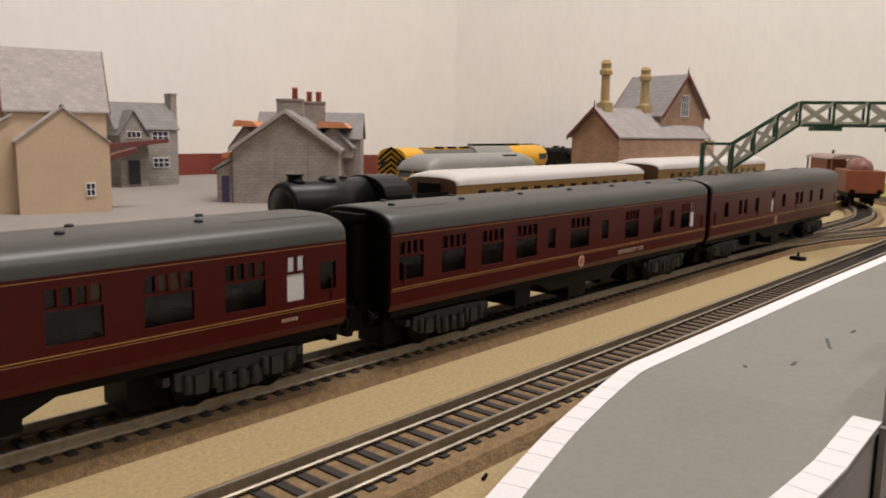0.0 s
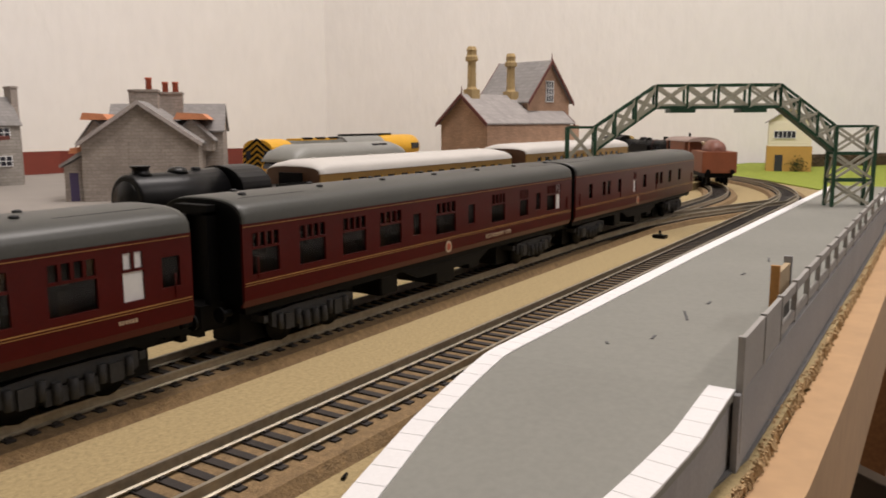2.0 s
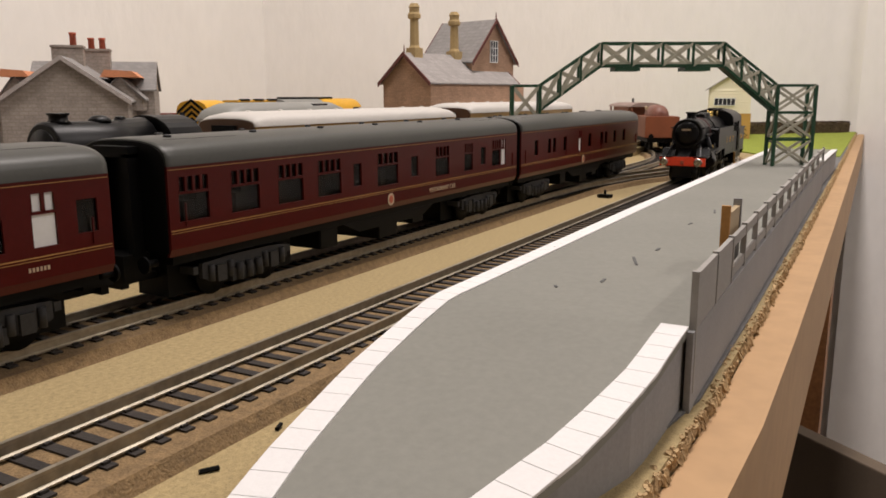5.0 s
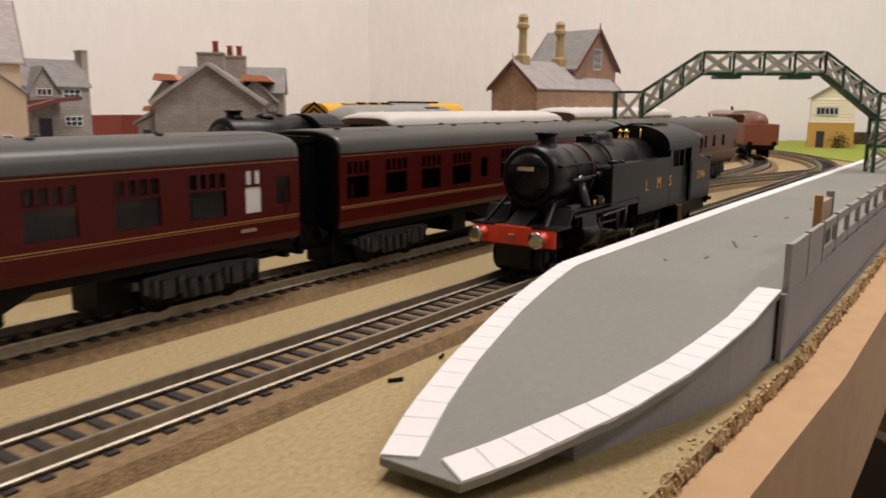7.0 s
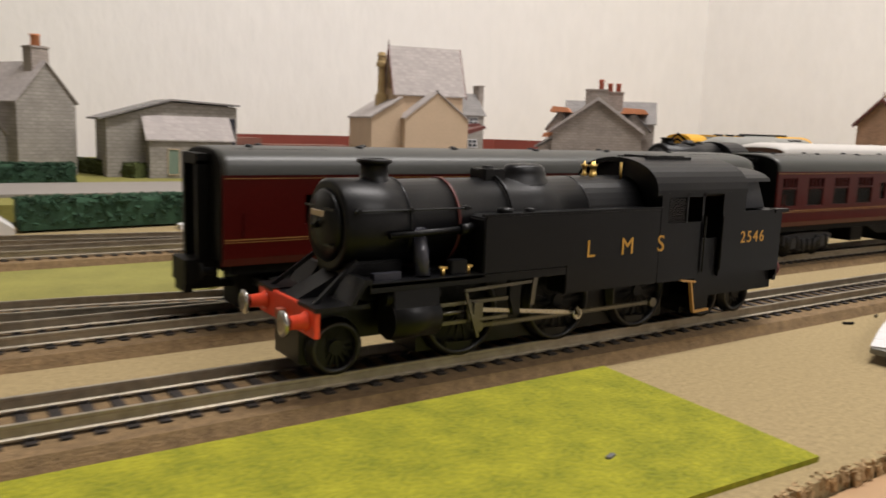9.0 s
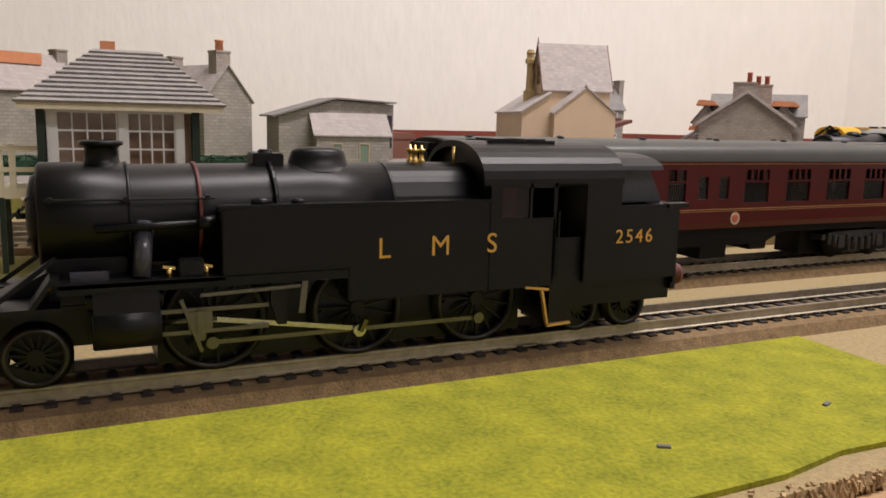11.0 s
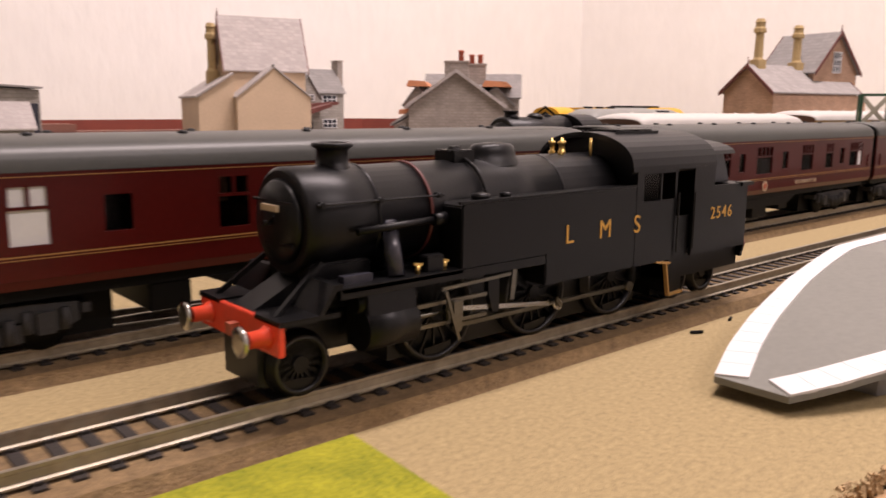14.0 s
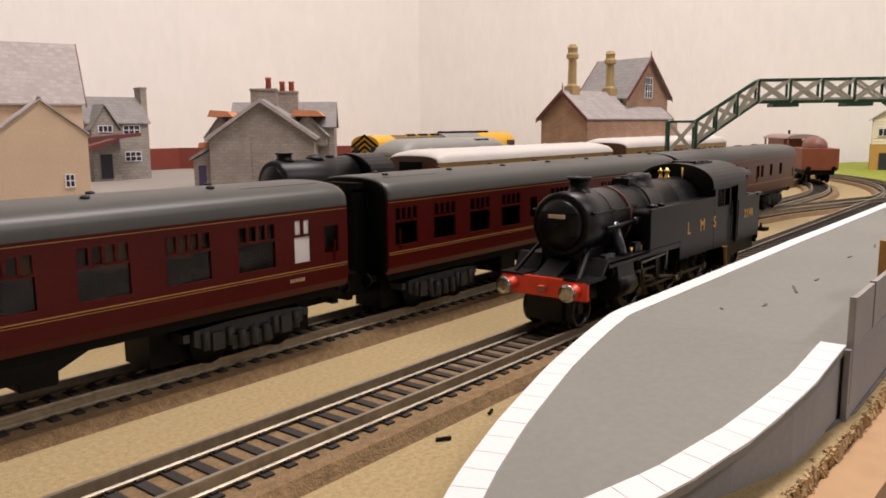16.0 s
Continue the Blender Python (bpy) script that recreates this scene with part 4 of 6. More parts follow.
        lathe(bm, (x, y, 0.0448), [(0.0009, 0), (0.0009, 0.0012), (0.0006, 0.0014), (0.0006, 0.0030), (0.0010, 0.0032), (0.0010, 0.0038), (0.0003, 0.0040), (0.0002, 0.0048)], 10)
        part("safety_valve", bm, M_BRASS, en, "brass safety valve")
    bm = NB()
    cyl(bm, (0.1105, -0.004, 0.044), (0.1105, -0.004, 0.0495), 0.0004, 8)
    part("whistle", bm, M_BRASS, en, "thin brass whistle")
    # side tanks
    for s in (-1, 1):
        bm = NB()
        poly = [(0.0510, 0.0225), (0.0510, 0.0362), (0.0520, 0.0370), (0.1145, 0.0370), (0.1145, 0.0150), (0.0785, 0.0150), (0.0785, 0.0225)]
        prism(bm, poly, *sorted((s * BW, s * 0.0095)), "y")
        tank = part("side_tank", bm, M_LOCO, en, "flat-sided black water tank", bevel=0.0003)
        bm = NB()
        box(bm, 0.0505, 0.1145, *sorted((s * (BW + 0.0003), s * (BW - 0.0008))), 0.0368, 0.0374)
        part("tank_beading", bm, M_LOCO, tank)
        bm = NB()
        lathe(bm, (0.060, s * 0.0135, 0.037), [(0.0022, 0), (0.0022, 0.0012), (0.0005, 0.0016)], 14)
        lathe(bm, (0.068, s * 0.0135, 0.037), [(0.0014, 0), (0.0014, 0.0010), (0.0005, 0.0012)], 14)
        part("filler", bm, M_LOCO, tank)
        if s < 0:
            for x, ch in ((0.0870, "L"), (0.1012, "M"), (0.1150, "S")):
                text_part("lettering", ch, 0.0068, M_GOLD, tank, pose(x, -BW - 0.00005, 0.0245, 90, 0, 0))
        # handrail on the boiler
        bm = NB()
        cyl(bm, (0.018, s * 0.0118, 0.0385), (0.0505, s * 0.0118, 0.0385), 0.0003, 6)
        for x in (0.019, 0.033, 0.049):
            cyl(bm, (x, s * 0.0105, 0.0385), (x, s * 0.0124, 0.0385), 0.0006, 8)
        part("handrail", bm, M_LOCO, en)
        # ejector pipe and steam pipe
        bm = NB()
        cyl(bm, (0.027, s * 0.0122, 0.0325), (0.051, s * 0.0122, 0.0335), 0.0008, 8)
        cyl(bm, (0.047, s * 0.0122, 0.0332), (0.0505, s * 0.0122, 0.0335), 0.0014, 10)
        part("ejector_pipe", bm, M_LOCO, en)
        bm = NB()
        cyl(bm, (0.0365, s * 0.0098, 0.0335), (0.0352, s * 0.0142, 0.0225), 0.0019, 12)
        part("steam_pipe", bm, M_DARKWIN, en, "dark grey steam pipe")
        # lubricator with brass
        bm = NB()
        box(bm, 0.0425, 0.0475, *sorted((s * 0.0125, s * 0.0155)), 0.0225, 0.0262)
        part("lubricator", bm, M_LOCO, en, bevel=0.0003)
        for x in (0.0405, 0.0480):
            bm = NB()
            cyl(bm, (x, s * 0.0148, 0.0225), (x, s * 0.0148, 0.0245), 0.0006, 8)
            bar(bm, (x - 0.0012, s * 0.0148, 0.0248), (x + 0.0012, s * 0.0148, 0.0244), 0.0006, 0.0006)
            part("oil_pipe", bm, M_BRASS, en, "small brass oil fitting")
        # running plate
        bm = NB()
        prism(bm, [(0.0200, 0.0216), (0.0515, 0.0216), (0.0515, 0.0226), (0.0195, 0.0226)], *sorted((s * BW, s * 0.0075)), "y")
        prism(bm, [(0.0200, 0.0226), (0.0185, 0.0222), (0.0150, 0.0172), (0.0060, 0.0172), (0.0060, 0.0182), (0.0145, 0.0182), (0.0183, 0.0236), (0.0200, 0.0236)], *sorted((s * BW, s * 0.0075)), "y")
        box(bm, 0.0195, 0.0785, *sorted((s * BW, s * (BW - 0.0009))), 0.0204, 0.0224)
        part("running_plate", bm, M_LOCO, en, "black running plate with a curved drop")
        # cylinder
        bm = NB()
        cyl(bm, (0.0255, s * 0.0140, 0.0130), (0.0385, s * 0.0140, 0.0130), 0.0048, 24)
        prism(bm, [(s * 0.0095, 0.0085), (s * 0.0172, 0.0110), (s * 0.0176, 0.0160), (s * 0.0168, 0.0212), (s * 0.0095, 0.0215)], 0.0258, 0.0382, "x")
        cyl(bm, (0.0245, s * 0.0142, 0.0185), (0.0392, s * 0.0142, 0.0185), 0.0022, 16)
        part("cylinder", bm, M_LOCO, en, "black outside cylinder", bevel=0.0002)
        # pony wheels and drivers
        for x, r in ((0.0150, 0.0064), (0.1465, 0.0064), (0.1630, 0.0064)):
            GEAR.append((driver(en, x, s * 0.0083, r), "wheel", s, Vector((x, s * 0.0083, r)), r))
        for x in (0.0505, 0.0835, 0.1155):
            GEAR.append((driver(en, x, s * 0.0083, 0.0112), "wheel", s, Vector((x, s * 0.0083, 0.0112)), 0.0112))
        # rods
        bm = NB()
        bar(bm, (0.0535, s * 0.0122, 0.0082), (0.0865, s * 0.0122, 0.0082), 0.0007, 0.0010)
        bar(bm, (0.0865, s * 0.0122, 0.0082), (0.1185, s * 0.0122, 0.0082), 0.0007, 0.0010)
        for x in (0.0535, 0.0865, 0.1185):
            cyl(bm, (x, s * 0.0116, 0.0082), (x, s * 0.0132, 0.0082), 0.0014, 12)
        GEAR.append((part("coupling_rod", bm, M_RODS, en, "steel coupling rod"), "circle", s, PIN, 0.0112))
        bm = NB()
        bar(bm, (0.0530, s * 0.0140, 0.0118), (0.0865, s * 0.0134, 0.0086), 0.0007, 0.0011)
        cyl(bm, (0.0865, s * 0.0128, 0.0083), (0.0865, s * 0.0146, 0.0083), 0.0015, 12)
        GEAR.append((part("connecting_rod", bm, M_STEEL, en, "bright connecting rod"), "main_rod", s, PIN, 0.0112))
        bm = NB()
        for z in (0.0105, 0.0152):
            bar(bm, (0.0385, s * 0.0146, z), (0.0610, s * 0.0146, z), 0.0008, 0.0009)
        cyl(bm, (0.0385, s * 0.0140, 0.0128), (0.0500, s * 0.0140, 0.0128), 0.0006, 8)
        part("slide_bar", bm, M_RODS, en, "bright slide bars")
        bm = NB()
        box(bm, 0.0480, 0.0530, *sorted((s * 0.0136, s * 0.0154)), 0.0108, 0.0150)
        box(bm, 0.0495, 0.0515, *sorted((s * 0.0153, s * 0.0158)), 0.0085, 0.0152)
        GEAR.append((part("crosshead", bm, M_RODS, en, "bright crosshead", bevel=0.0004), "slide", s, PIN, 0.0112))
        bm = NB()
        bar(bm, (0.0465, s * 0.0158, 0.0185), (0.0680, s * 0.0158, 0.0192), 0.0006, 0.0008)
        bar(bm, (0.0680, s * 0.0160, 0.0130), (0.0690, s * 0.0160, 0.0215), 0.0007, 0.0014)
        bar(bm, (0.0620, s * 0.0162, 0.0215), (0.0740, s * 0.0162, 0.0205), 0.0006, 0.0008)
        part("valve_gear", bm, M_RODS, en, "thin bright valve gear links")
        bm = NB()
        bar(bm, (0.0865, s * 0.0152, 0.0082), (0.0845, s * 0.0156, 0.0106), 0.0006, 0.0011)
        GEAR.append((part("return_crank", bm, M_RODS, en), "crank", s, PIN, 0.0112))
        bm = NB()
        bar(bm, (0.0505, s * 0.0166, 0.0065), (0.0465, s * 0.0166, 0.0180), 0.0005, 0.0008)
        GEAR.append((part("combination_lever", bm, M_RODS, en), "slide", s, PIN, 0.0112))
        bm = NB()
        prism(bm, [(0.0615, 0.0225), (0.0615, 0.0155), (0.0630, 0.0105), (0.0650, 0.0105), (0.0650, 0.0190), (0.0760, 0.0205), (0.0760, 0.0225)], *sorted((s * 0.0150, s * 0.0135)), "y")
        part("gear_bracket", bm, M_LOCO, en)
        # steps of bent copper
        bm = NB()
        for p, q in (((0.1250, 0.0150), (0.1320, 0.0140)), ((0.1300, 0.0140), (0.1320, 0.0050)), ((0.1320, 0.0045), (0.1390, 0.0048))):
            bar(bm, (p[0], s * 0.0168, p[1]), (q[0], s * 0.0168, q[1]), 0.0012, 0.0006)
        part("cab_step", bm, M_COPPER, en, "bent copper wire footsteps")
        # cab side with openings
        bm = NB()
        ya, yb = sorted((s * BW, s * (BW - 0.0009)))
        box(bm, 0.1145, 0.1330, ya, yb, 0.0150, 0.0325)
        box(bm, 0.1145, 0.1175, ya, yb, 0.0325, 0.0412)
        box(bm, 0.1255, 0.1262, ya, yb, 0.0325, 0.0412)
        box(bm, 0.1175, 0.1340, ya, yb, 0.0400, 0.0412)
        box(bm, 0.1325, 0.1335, ya, yb, 0.0150, 0.0412)
        side = part("cab_side", bm, M_LOCO, en, "black cab side with a window")
        bm = NB()
        prism(bm, [(0.1425, 0.0150), (0.1725, 0.0150), (0.1725, 0.0350), (0.1535, 0.0350), (0.1535, 0.0412), (0.1425, 0.0412)], ya, yb, "y")
        bunker = part("bunker_side", bm, M_LOCO, en, "black bunker side with a yellow number")
        bm = NB()
        box(bm, 0.1176, 0.1254, *sorted((s * (BW - 0.0005), s * (BW - 0.0003))), 0.0326, 0.0399)
        pane = part("cab_window", bm, M_GLASS, side)
        pane.visible_shadow = False
        bm = NB()
        cyl(bm, (0.1338, s * (BW + 0.0006), 0.017), (0.1338, s * (BW + 0.0006), 0.034), 0.0003, 6)
        cyl(bm, (0.1422, s * (BW + 0.0006), 0.017), (0.1422, s * (BW + 0.0006), 0.034), 0.0003, 6)
        part("handrail", bm, M_LOCO, side)
        bm = NB()
        box(bm, 0.1330, 0.1425, *sorted((s * (BW - 0.0012), s * (BW - 0.002))), 0.0150, 0.0270)
        part("cab_door", bm, M_LOCO, side)
        if s < 0:
            text_part("lettering", "2546", 0.0052, M_GOLD, bunker, pose(0.1582, -BW - 0.00005, 0.0250, 90, 0, 0), spacing=1.25)
    # front platform, beam, buffers
    bm = NB()
    box(bm, 0.0060, 0.0075, -0.0165, 0.0165, 0.0112, 0.0178)
    beam = part("buffer_beam", bm, M_RED, en, "bright red front buffer beam", bevel=0.0002)
    for y in (-0.0122, 0.0122):
        bm = NB()
        lathe(bm, (0, y, 0.0145), [(0.0024, 0.0061), (0.0022, 0.0055), (0.0017, 0.0050), (0.0016, 0.0020)], 16, "x")
        buf = part("buffer", bm, M_RED, beam, "red buffer housing")
        bm = NB()
        lathe(bm, (0, y, 0.0145), [(0.0011, 0.0022), (0.0011, 0.0010), (0.0030, 0.0008), (0.0030, 0.0002), (0.0018, 0.0)], 18, "x")
        part("buffer_head", bm, M_STEEL, beam, "bare metal buffer head")
    bm = NB()
    box(bm, 0.0040, 0.0062, -0.0011, 0.0011, 0.0125, 0.0150)
    part("hook", bm, M_POT, beam)
    bm = NB()
    box(bm, 0.0070, 0.0200, -0.0160, 0.0160, 0.0168, 0.0178)
    prism(bm, [(0.0075, 0.0178), (0.0200, 0.0240), (0.0200, 0.0178)], -0.0042, 0.0042, "y")
    for y in (-0.0125, 0.0125):
        bar(bm, (0.0078, y, 0.0180), (0.0195, y * 0.8, 0.0268), 0.0010, 0.0010)
    part("front_platform", bm, M_LOCO, en, "black front platform with stays")
    bm = NB()
    cyl(bm, (0.0172, -0.0105, 0.0210), (0.0186, -0.0105, 0.0210), 0.0011, 12)
    part("lamp", bm, M_BRASS, en, "tiny brass lamp")
    bm = NB()
    box(bm, 0.0220, 0.0290, -0.0145, -0.0122, 0.0226, 0.0242)
    part("toolbox", bm, M_DARKWIN, en)
    bm = NB()
    box(bm, 0.0080, 0.1680, -0.0068, 0.0068, 0.0075, 0.0160)
    box(bm, 0.0380, 0.1300, -0.0072, 0.0072, 0.0150, 0.0230)
    box(bm, 0.0385, 0.1295, -0.0066, 0.0066, 0.0016, 0.0080)
    box(bm, 0.1385, 0.1700, -0.0066, 0.0066, 0.0016, 0.0080)
    box(bm, 0.0115, 0.0220, -0.0066, 0.0066, 0.0016, 0.0080)
    prism(bm, [(0.0065, 0.0140), (0.0065, 0.0030), (0.0095, 0.0022), (0.0110, 0.0140)], -0.0070, 0.0070, "y")
    part("frame", bm, M_LOCO, en, "black main frames")
    bm = NB()
    box(bm, 0.1330, 0.1730, -0.0150, 0.0150, 0.0085, 0.0150)
    prism(bm, [(0.1330, 0.0150), (0.1330, 0.0050), (0.1400, 0.0045), (0.1400, 0.0150)], -0.0160, 0.0160, "y")
    part("rear_frame", bm, M_LOCO, en)
    # cab roof and ends
    bm = NB()
    prof = [(BW, 0.0408)] + [(BW * math.cos(a) if abs(math.cos(a)) > 0 else 0, 0.0408 + 0.0102 * math.sin(a) ** 0.8) for a in np.linspace(0.08, math.pi - 0.08, 18)] + [(-BW, 0.0408)]
    inner = [(y * 0.95, 0.0400 + (z - 0.0408) * 0.93) for y, z in prof][::-1]
    prism(bm, prof + inner, 0.1125, 0.1540, "x")
    for f in bm.faces:
        f.smooth = False
    roof = part("cab_roof", bm, M_LOCO, en, "black arched cab roof")
    bm = NB()
    for a, b in ((0.1215, 0.1275), (0.1305, 0.1365)):
        box(bm, a, b, -0.0055, 0.0055, 0.0503, 0.0516)
    box(bm, 0.119, 0.139, -0.0062, -0.0056, 0.0496, 0.0512)
    box(bm, 0.119, 0.139, 0.0056, 0.0062, 0.0496, 0.0512)
    part("roof_ventilator", bm, M_LOCO, roof)
    bm = NB()
    prism(bm, [(y * 0.96, z - 0.0004) for y, z in prof] + [(-BW * 0.96, 0.0150), (BW * 0.96, 0.0150)], 0.1150, 0.1158, "x")
    part("cab_front", bm, M_LOCO, en)
    bm = NB()
    prism(bm, [(y * 0.96, z - 0.0004) for y, z in prof] + [(-BW * 0.96, 0.0150), (BW * 0.96, 0.0150)], 0.1528, 0.1536, "x")
    part("cab_back", bm, M_LOCO, en)
    bm = NB()
    prism(bm, [(0.1536, 0.0350), (0.1715, 0.0350), (0.1690, 0.0400), (0.1665, 0.0445), (0.1536, 0.0445)], -0.0118, 0.0118, "y")
    part("coal_bunker", bm, mat("bunker_grey", (0.035, 0.037, 0.045), 0.5, vary=0.2), en, "dark grey bunker top set in from the sides", bevel=0.0003)
    bm = NB()
    prism(bm, [(BW * 0.85 * math.cos(a), 0.0440 + 0.0040 * math.sin(a)) for a in np.linspace(0, math.pi, 12)], 0.1540, 0.1690, "x")
    part("bunker_cowl", bm, M_LOCO, en)
    bm = NB()
    box(bm, 0.1725, 0.1733, -BW, BW, 0.0130, 0.0350)
    box(bm, 0.1660, 0.1725, -BW + 0.001, BW - 0.001, 0.0150, 0.0349)
    box(bm, 0.1690, 0.1760, -BW - 0.0006, -BW + 0.002, 0.0340, 0.0352)
    part("bunker_back", bm, M_LOCO, en)
    bm = NB()
    box(bm, 0.1725, 0.1740, -0.0165, 0.0165, 0.0112, 0.0165)
    rear = part("rear_beam", bm, M_LOCO, en)
    for y in (-0.0122, 0.0122):
        bm = NB()
        lathe(bm, (0, y, 0.0145), [(0.0022, 0.1740), (0.0017, 0.1750), (0.0016, 0.1765), (0.0030, 0.1772), (0.0030, 0.1780), (0.0016, 0.1784)], 16, "x")
        part("buffer", bm, M_BARGE, rear, "dull red rear buffer")
    return en


ENGINE = tank_engine()


# ---- card buildings ----
def gabled(parent, x0, x1, y0, y1, z0, ze, zr, axis, wm, rm, over=0.003, thick=0.0012, barge=None, walls="wall"):
    """A block with a pitched roof; the ridge runs along the axis."""
    bm = NB()
    if axis == "x":
        ym = (y0 + y1) / 2
        prism(bm, [(y0, z0), (y1, z0), (y1, ze), (ym, zr), (y0, ze)], x0, x1, "x")
        a0, a1, m = y0, y1, ym
    else:
        xm = (x0 + x1) / 2
        prism(bm, [(x0, z0), (x1, z0), (x1, ze), (xm, zr), (x0, ze)], y0, y1, "y")
        a0, a1, m = x0, x1, xm
    part(walls, bm, wm, parent)
    slope = (zr - ze) / (m - a0)
    for s in (-1, 1):
        e = a0 - over if s < 0 else a1 + over
        q = [(e, ze - slope * over + 0.0004), (m, zr + 0.0004), (m, zr + 0.0004 + thick), (e, ze - slope * over + 0.0004 + thick)]
        bm = NB()
        if axis == "x":
            prism(bm, q, x0 - over, x1 + over, "x")
        else:
            prism(bm, q, y0 - over, y1 + over, "y")
        part("roof", bm, rm, parent)
        if barge:
            ends = (x0 - over, x1 + over) if axis == "x" else (y0 - over, y1 + over)
            for k, v in enumerate(ends):
                bm = NB()
                g = [(e, ze - slope * over - 0.0014), (m, zr - 0.0014), (m, zr + 0.002), (e, ze - slope * over + 0.002)]
                lo, hi = (v - 0.0008, v) if k == 0 else (v, v + 0.0008)
                prism(bm, g, lo, hi, "x" if axis == "x" else "y")
                part("bargeboard", bm, barge, parent)


def window(parent, m, w, h, nx=2, nz=2, frame_mat=None, pane_mat=None):
    """A small window facing local -y, its sill's middle at m."""
    fm, pm = frame_mat or M_BLIND, pane_mat or M_DARKWIN
    bm = NB()
    box(bm, -w / 2, w / 2, -0.0003, 0.0006, 0, h)
    pane = part("window", bm, pm, parent)
    pane.matrix_local = m
    bm = NB()
    t = 0.0006
    for x in [-w / 2 + w * i / nx for i in range(nx + 1)]:
        box(bm, x - t / 2, x + t / 2, -0.0008, 0.0, 0, h)
    for z in [h * i / nz for i in range(nz + 1)]:
        box(bm, -w / 2 - t / 2, w / 2 + t / 2, -0.0009, 0.0, z - t / 2, z + t / 2)
    part("window_frame", bm, fm, pane)
    return pane


def chimney(parent, x, y, z0, z1, w, d, m, pots=(), pot_mat=None, pot_h=0.007, pot_r=0.0022):
    bm = NB()
    box(bm, x - w / 2, x + w / 2, y - d / 2, y + d / 2, z0, z1)
    box(bm, x - w / 2 - 0.0007, x + w / 2 + 0.0007, y - d / 2 - 0.0007, y + d / 2 + 0.0007, z1 - 0.0018, z1 - 0.0004)
    st = part("chimney", bm, m, parent)
    for px in pots:
        bm = NB()
        lathe(bm, (x + px, y, z1), [(pot_r * 0.9, 0), (pot_r * 0.85, pot_h * 0.8), (pot_r, pot_h * 0.85), (pot_r, pot_h)], 10)
        part("chimney_pot", bm, pot_mat or M_POT, st)
    return st


def stack(parent, x, y, z0, z1, m):
    """A tall turned yellow stone chimney."""
    bm = NB()
    h = z1 - z0
    box(bm, x - 0.0048, x + 0.0048, y - 0.0048, y + 0.0048, z0, z0 + h * 0.30)
    lathe(bm, (x, y, z0 + h * 0.30), [(0.0048, 0), (0.0037, h * 0.04), (0.0034, h * 0.45), (0.0052, h * 0.47), (0.0052, h * 0.53), (0.0040, h * 0.56), (0.0040, h * 0.63), (0.0046, h * 0.64), (0.0030, h * 0.70)], 8)
    for f in bm.faces:
        f.smooth = False
    part("chimney", bm, m, parent, "tall yellow stone chimney")


# cream house with a steep slate tower roof
ho = thing("cream_house", place(0.2270, 0.4343, 0.0220, -15.8, 0.977), "cream card house with steep slate roof and lower wings", "house")
gabled(ho, 0.0, 0.060, 0.0, 0.052, 0, 0.0500, 0.0735, "y", M_CREAMWALL, M_SLATE2, over=0.0012)
gabled(ho, -0.003, 0.063, 0.026, 0.068, 0, 0.0750, 0.1160, "x", M_CREAMWALL, M_SLATE2, over=0.0022, barge=M_BARGE)
bm = NB()
prism(bm, [(-0.028, 0), (0.0, 0), (0.0, 0.066), (-0.003, 0.066), (-0.028, 0.0500)], 0.012, 0.115, "y")
part("wing", bm, M_CREAMWALL, ho)
bm = NB()
prism(bm, [(-0.030, 0.0495), (0.0, 0.0685), (0.0, 0.0700), (-0.030, 0.0510)], 0.010, 0.117, "y")
part("roof", bm, M_SLATE2, ho, "pale slate lean-to roof")
stack(ho, -0.0085, 0.060, 0.055, 0.112, M_YSTONE)
window(ho, pose(0.046, 0.0, 0.012), 0.006, 0.009)
window(ho, pose(-0.0031, 0.047, 0.078, 0, 0, -90), 0.008, 0.020, 2, 3, M_YSTONE)
for y in (0.03, 0.055, 0.08, 0.10):
    window(ho, pose(-0.0281, y, 0.006, 0, 0, -90), 0.007, 0.016, 2, 2, M_YSTONE, M_BARGE)
bm = NB()
prism(bm, [(0.0605, 0.036), (0.082, 0.043), (0.082, 0.046), (0.0605, 0.040)], 0.012, 0.030, "y")
part("canopy", bm, M_BARGE, ho, "dark red sloping canopy")
bm = NB()
lathe(bm, (0.030, 0.001, 0.074), [(0.0016, 0), (0.0016, 0.0022), (0.0004, 0.003)], 8)
part("finial", bm, M_SLATE, ho)
bm = NB()
lathe(bm, (-0.005, 0.047, 0.116), [(0.0006, 0), (0.0006, 0.003), (0.0002, 0.007)], 6)
part("finial", bm, M_BARGE, ho)

# grey cottage behind it
ho = thing("grey_cottage", place(0.3964, 0.6393, 0.0220, -8.3, 1.038), "grey stone card cottage with slate roof and end chimney", "house")
gabled(ho, 0.0, 0.060, 0.0, 0.050, 0, 0.0560, 0.0800, "x", M_STONE2, M_SLATE, over=0.002)
gabled(ho, 0.0, 0.026, -0.012, 0.024, 0, 0.0510, 0.0720, "y", M_STONE2, M_SLATE, over=0.002)
chimney(ho, 0.064, 0.024, 0.0, 0.0915, 0.006, 0.016, M_STONE)
for z in (0.018, 0.044):
    window(ho, pose(0.043, 0.0, z), 0.016, 0.009, 3, 2)
window(ho, pose(0.013, -0.012, 0.047), 0.013, 0.006, 3, 1)
window(ho, pose(0.012, -0.012, 0.002), 0.012, 0.024, 1, 1, M_SLATE, M_DARKWIN)
bm = NB()
prism(bm, [(-0.034, 0.034), (0.040, 0.043), (0.040, 0.046), (-0.034, 0.040)], -0.030, -0.012, "y")
part("canopy", bm, M_BARGE, ho, "dark red sloping canopy")

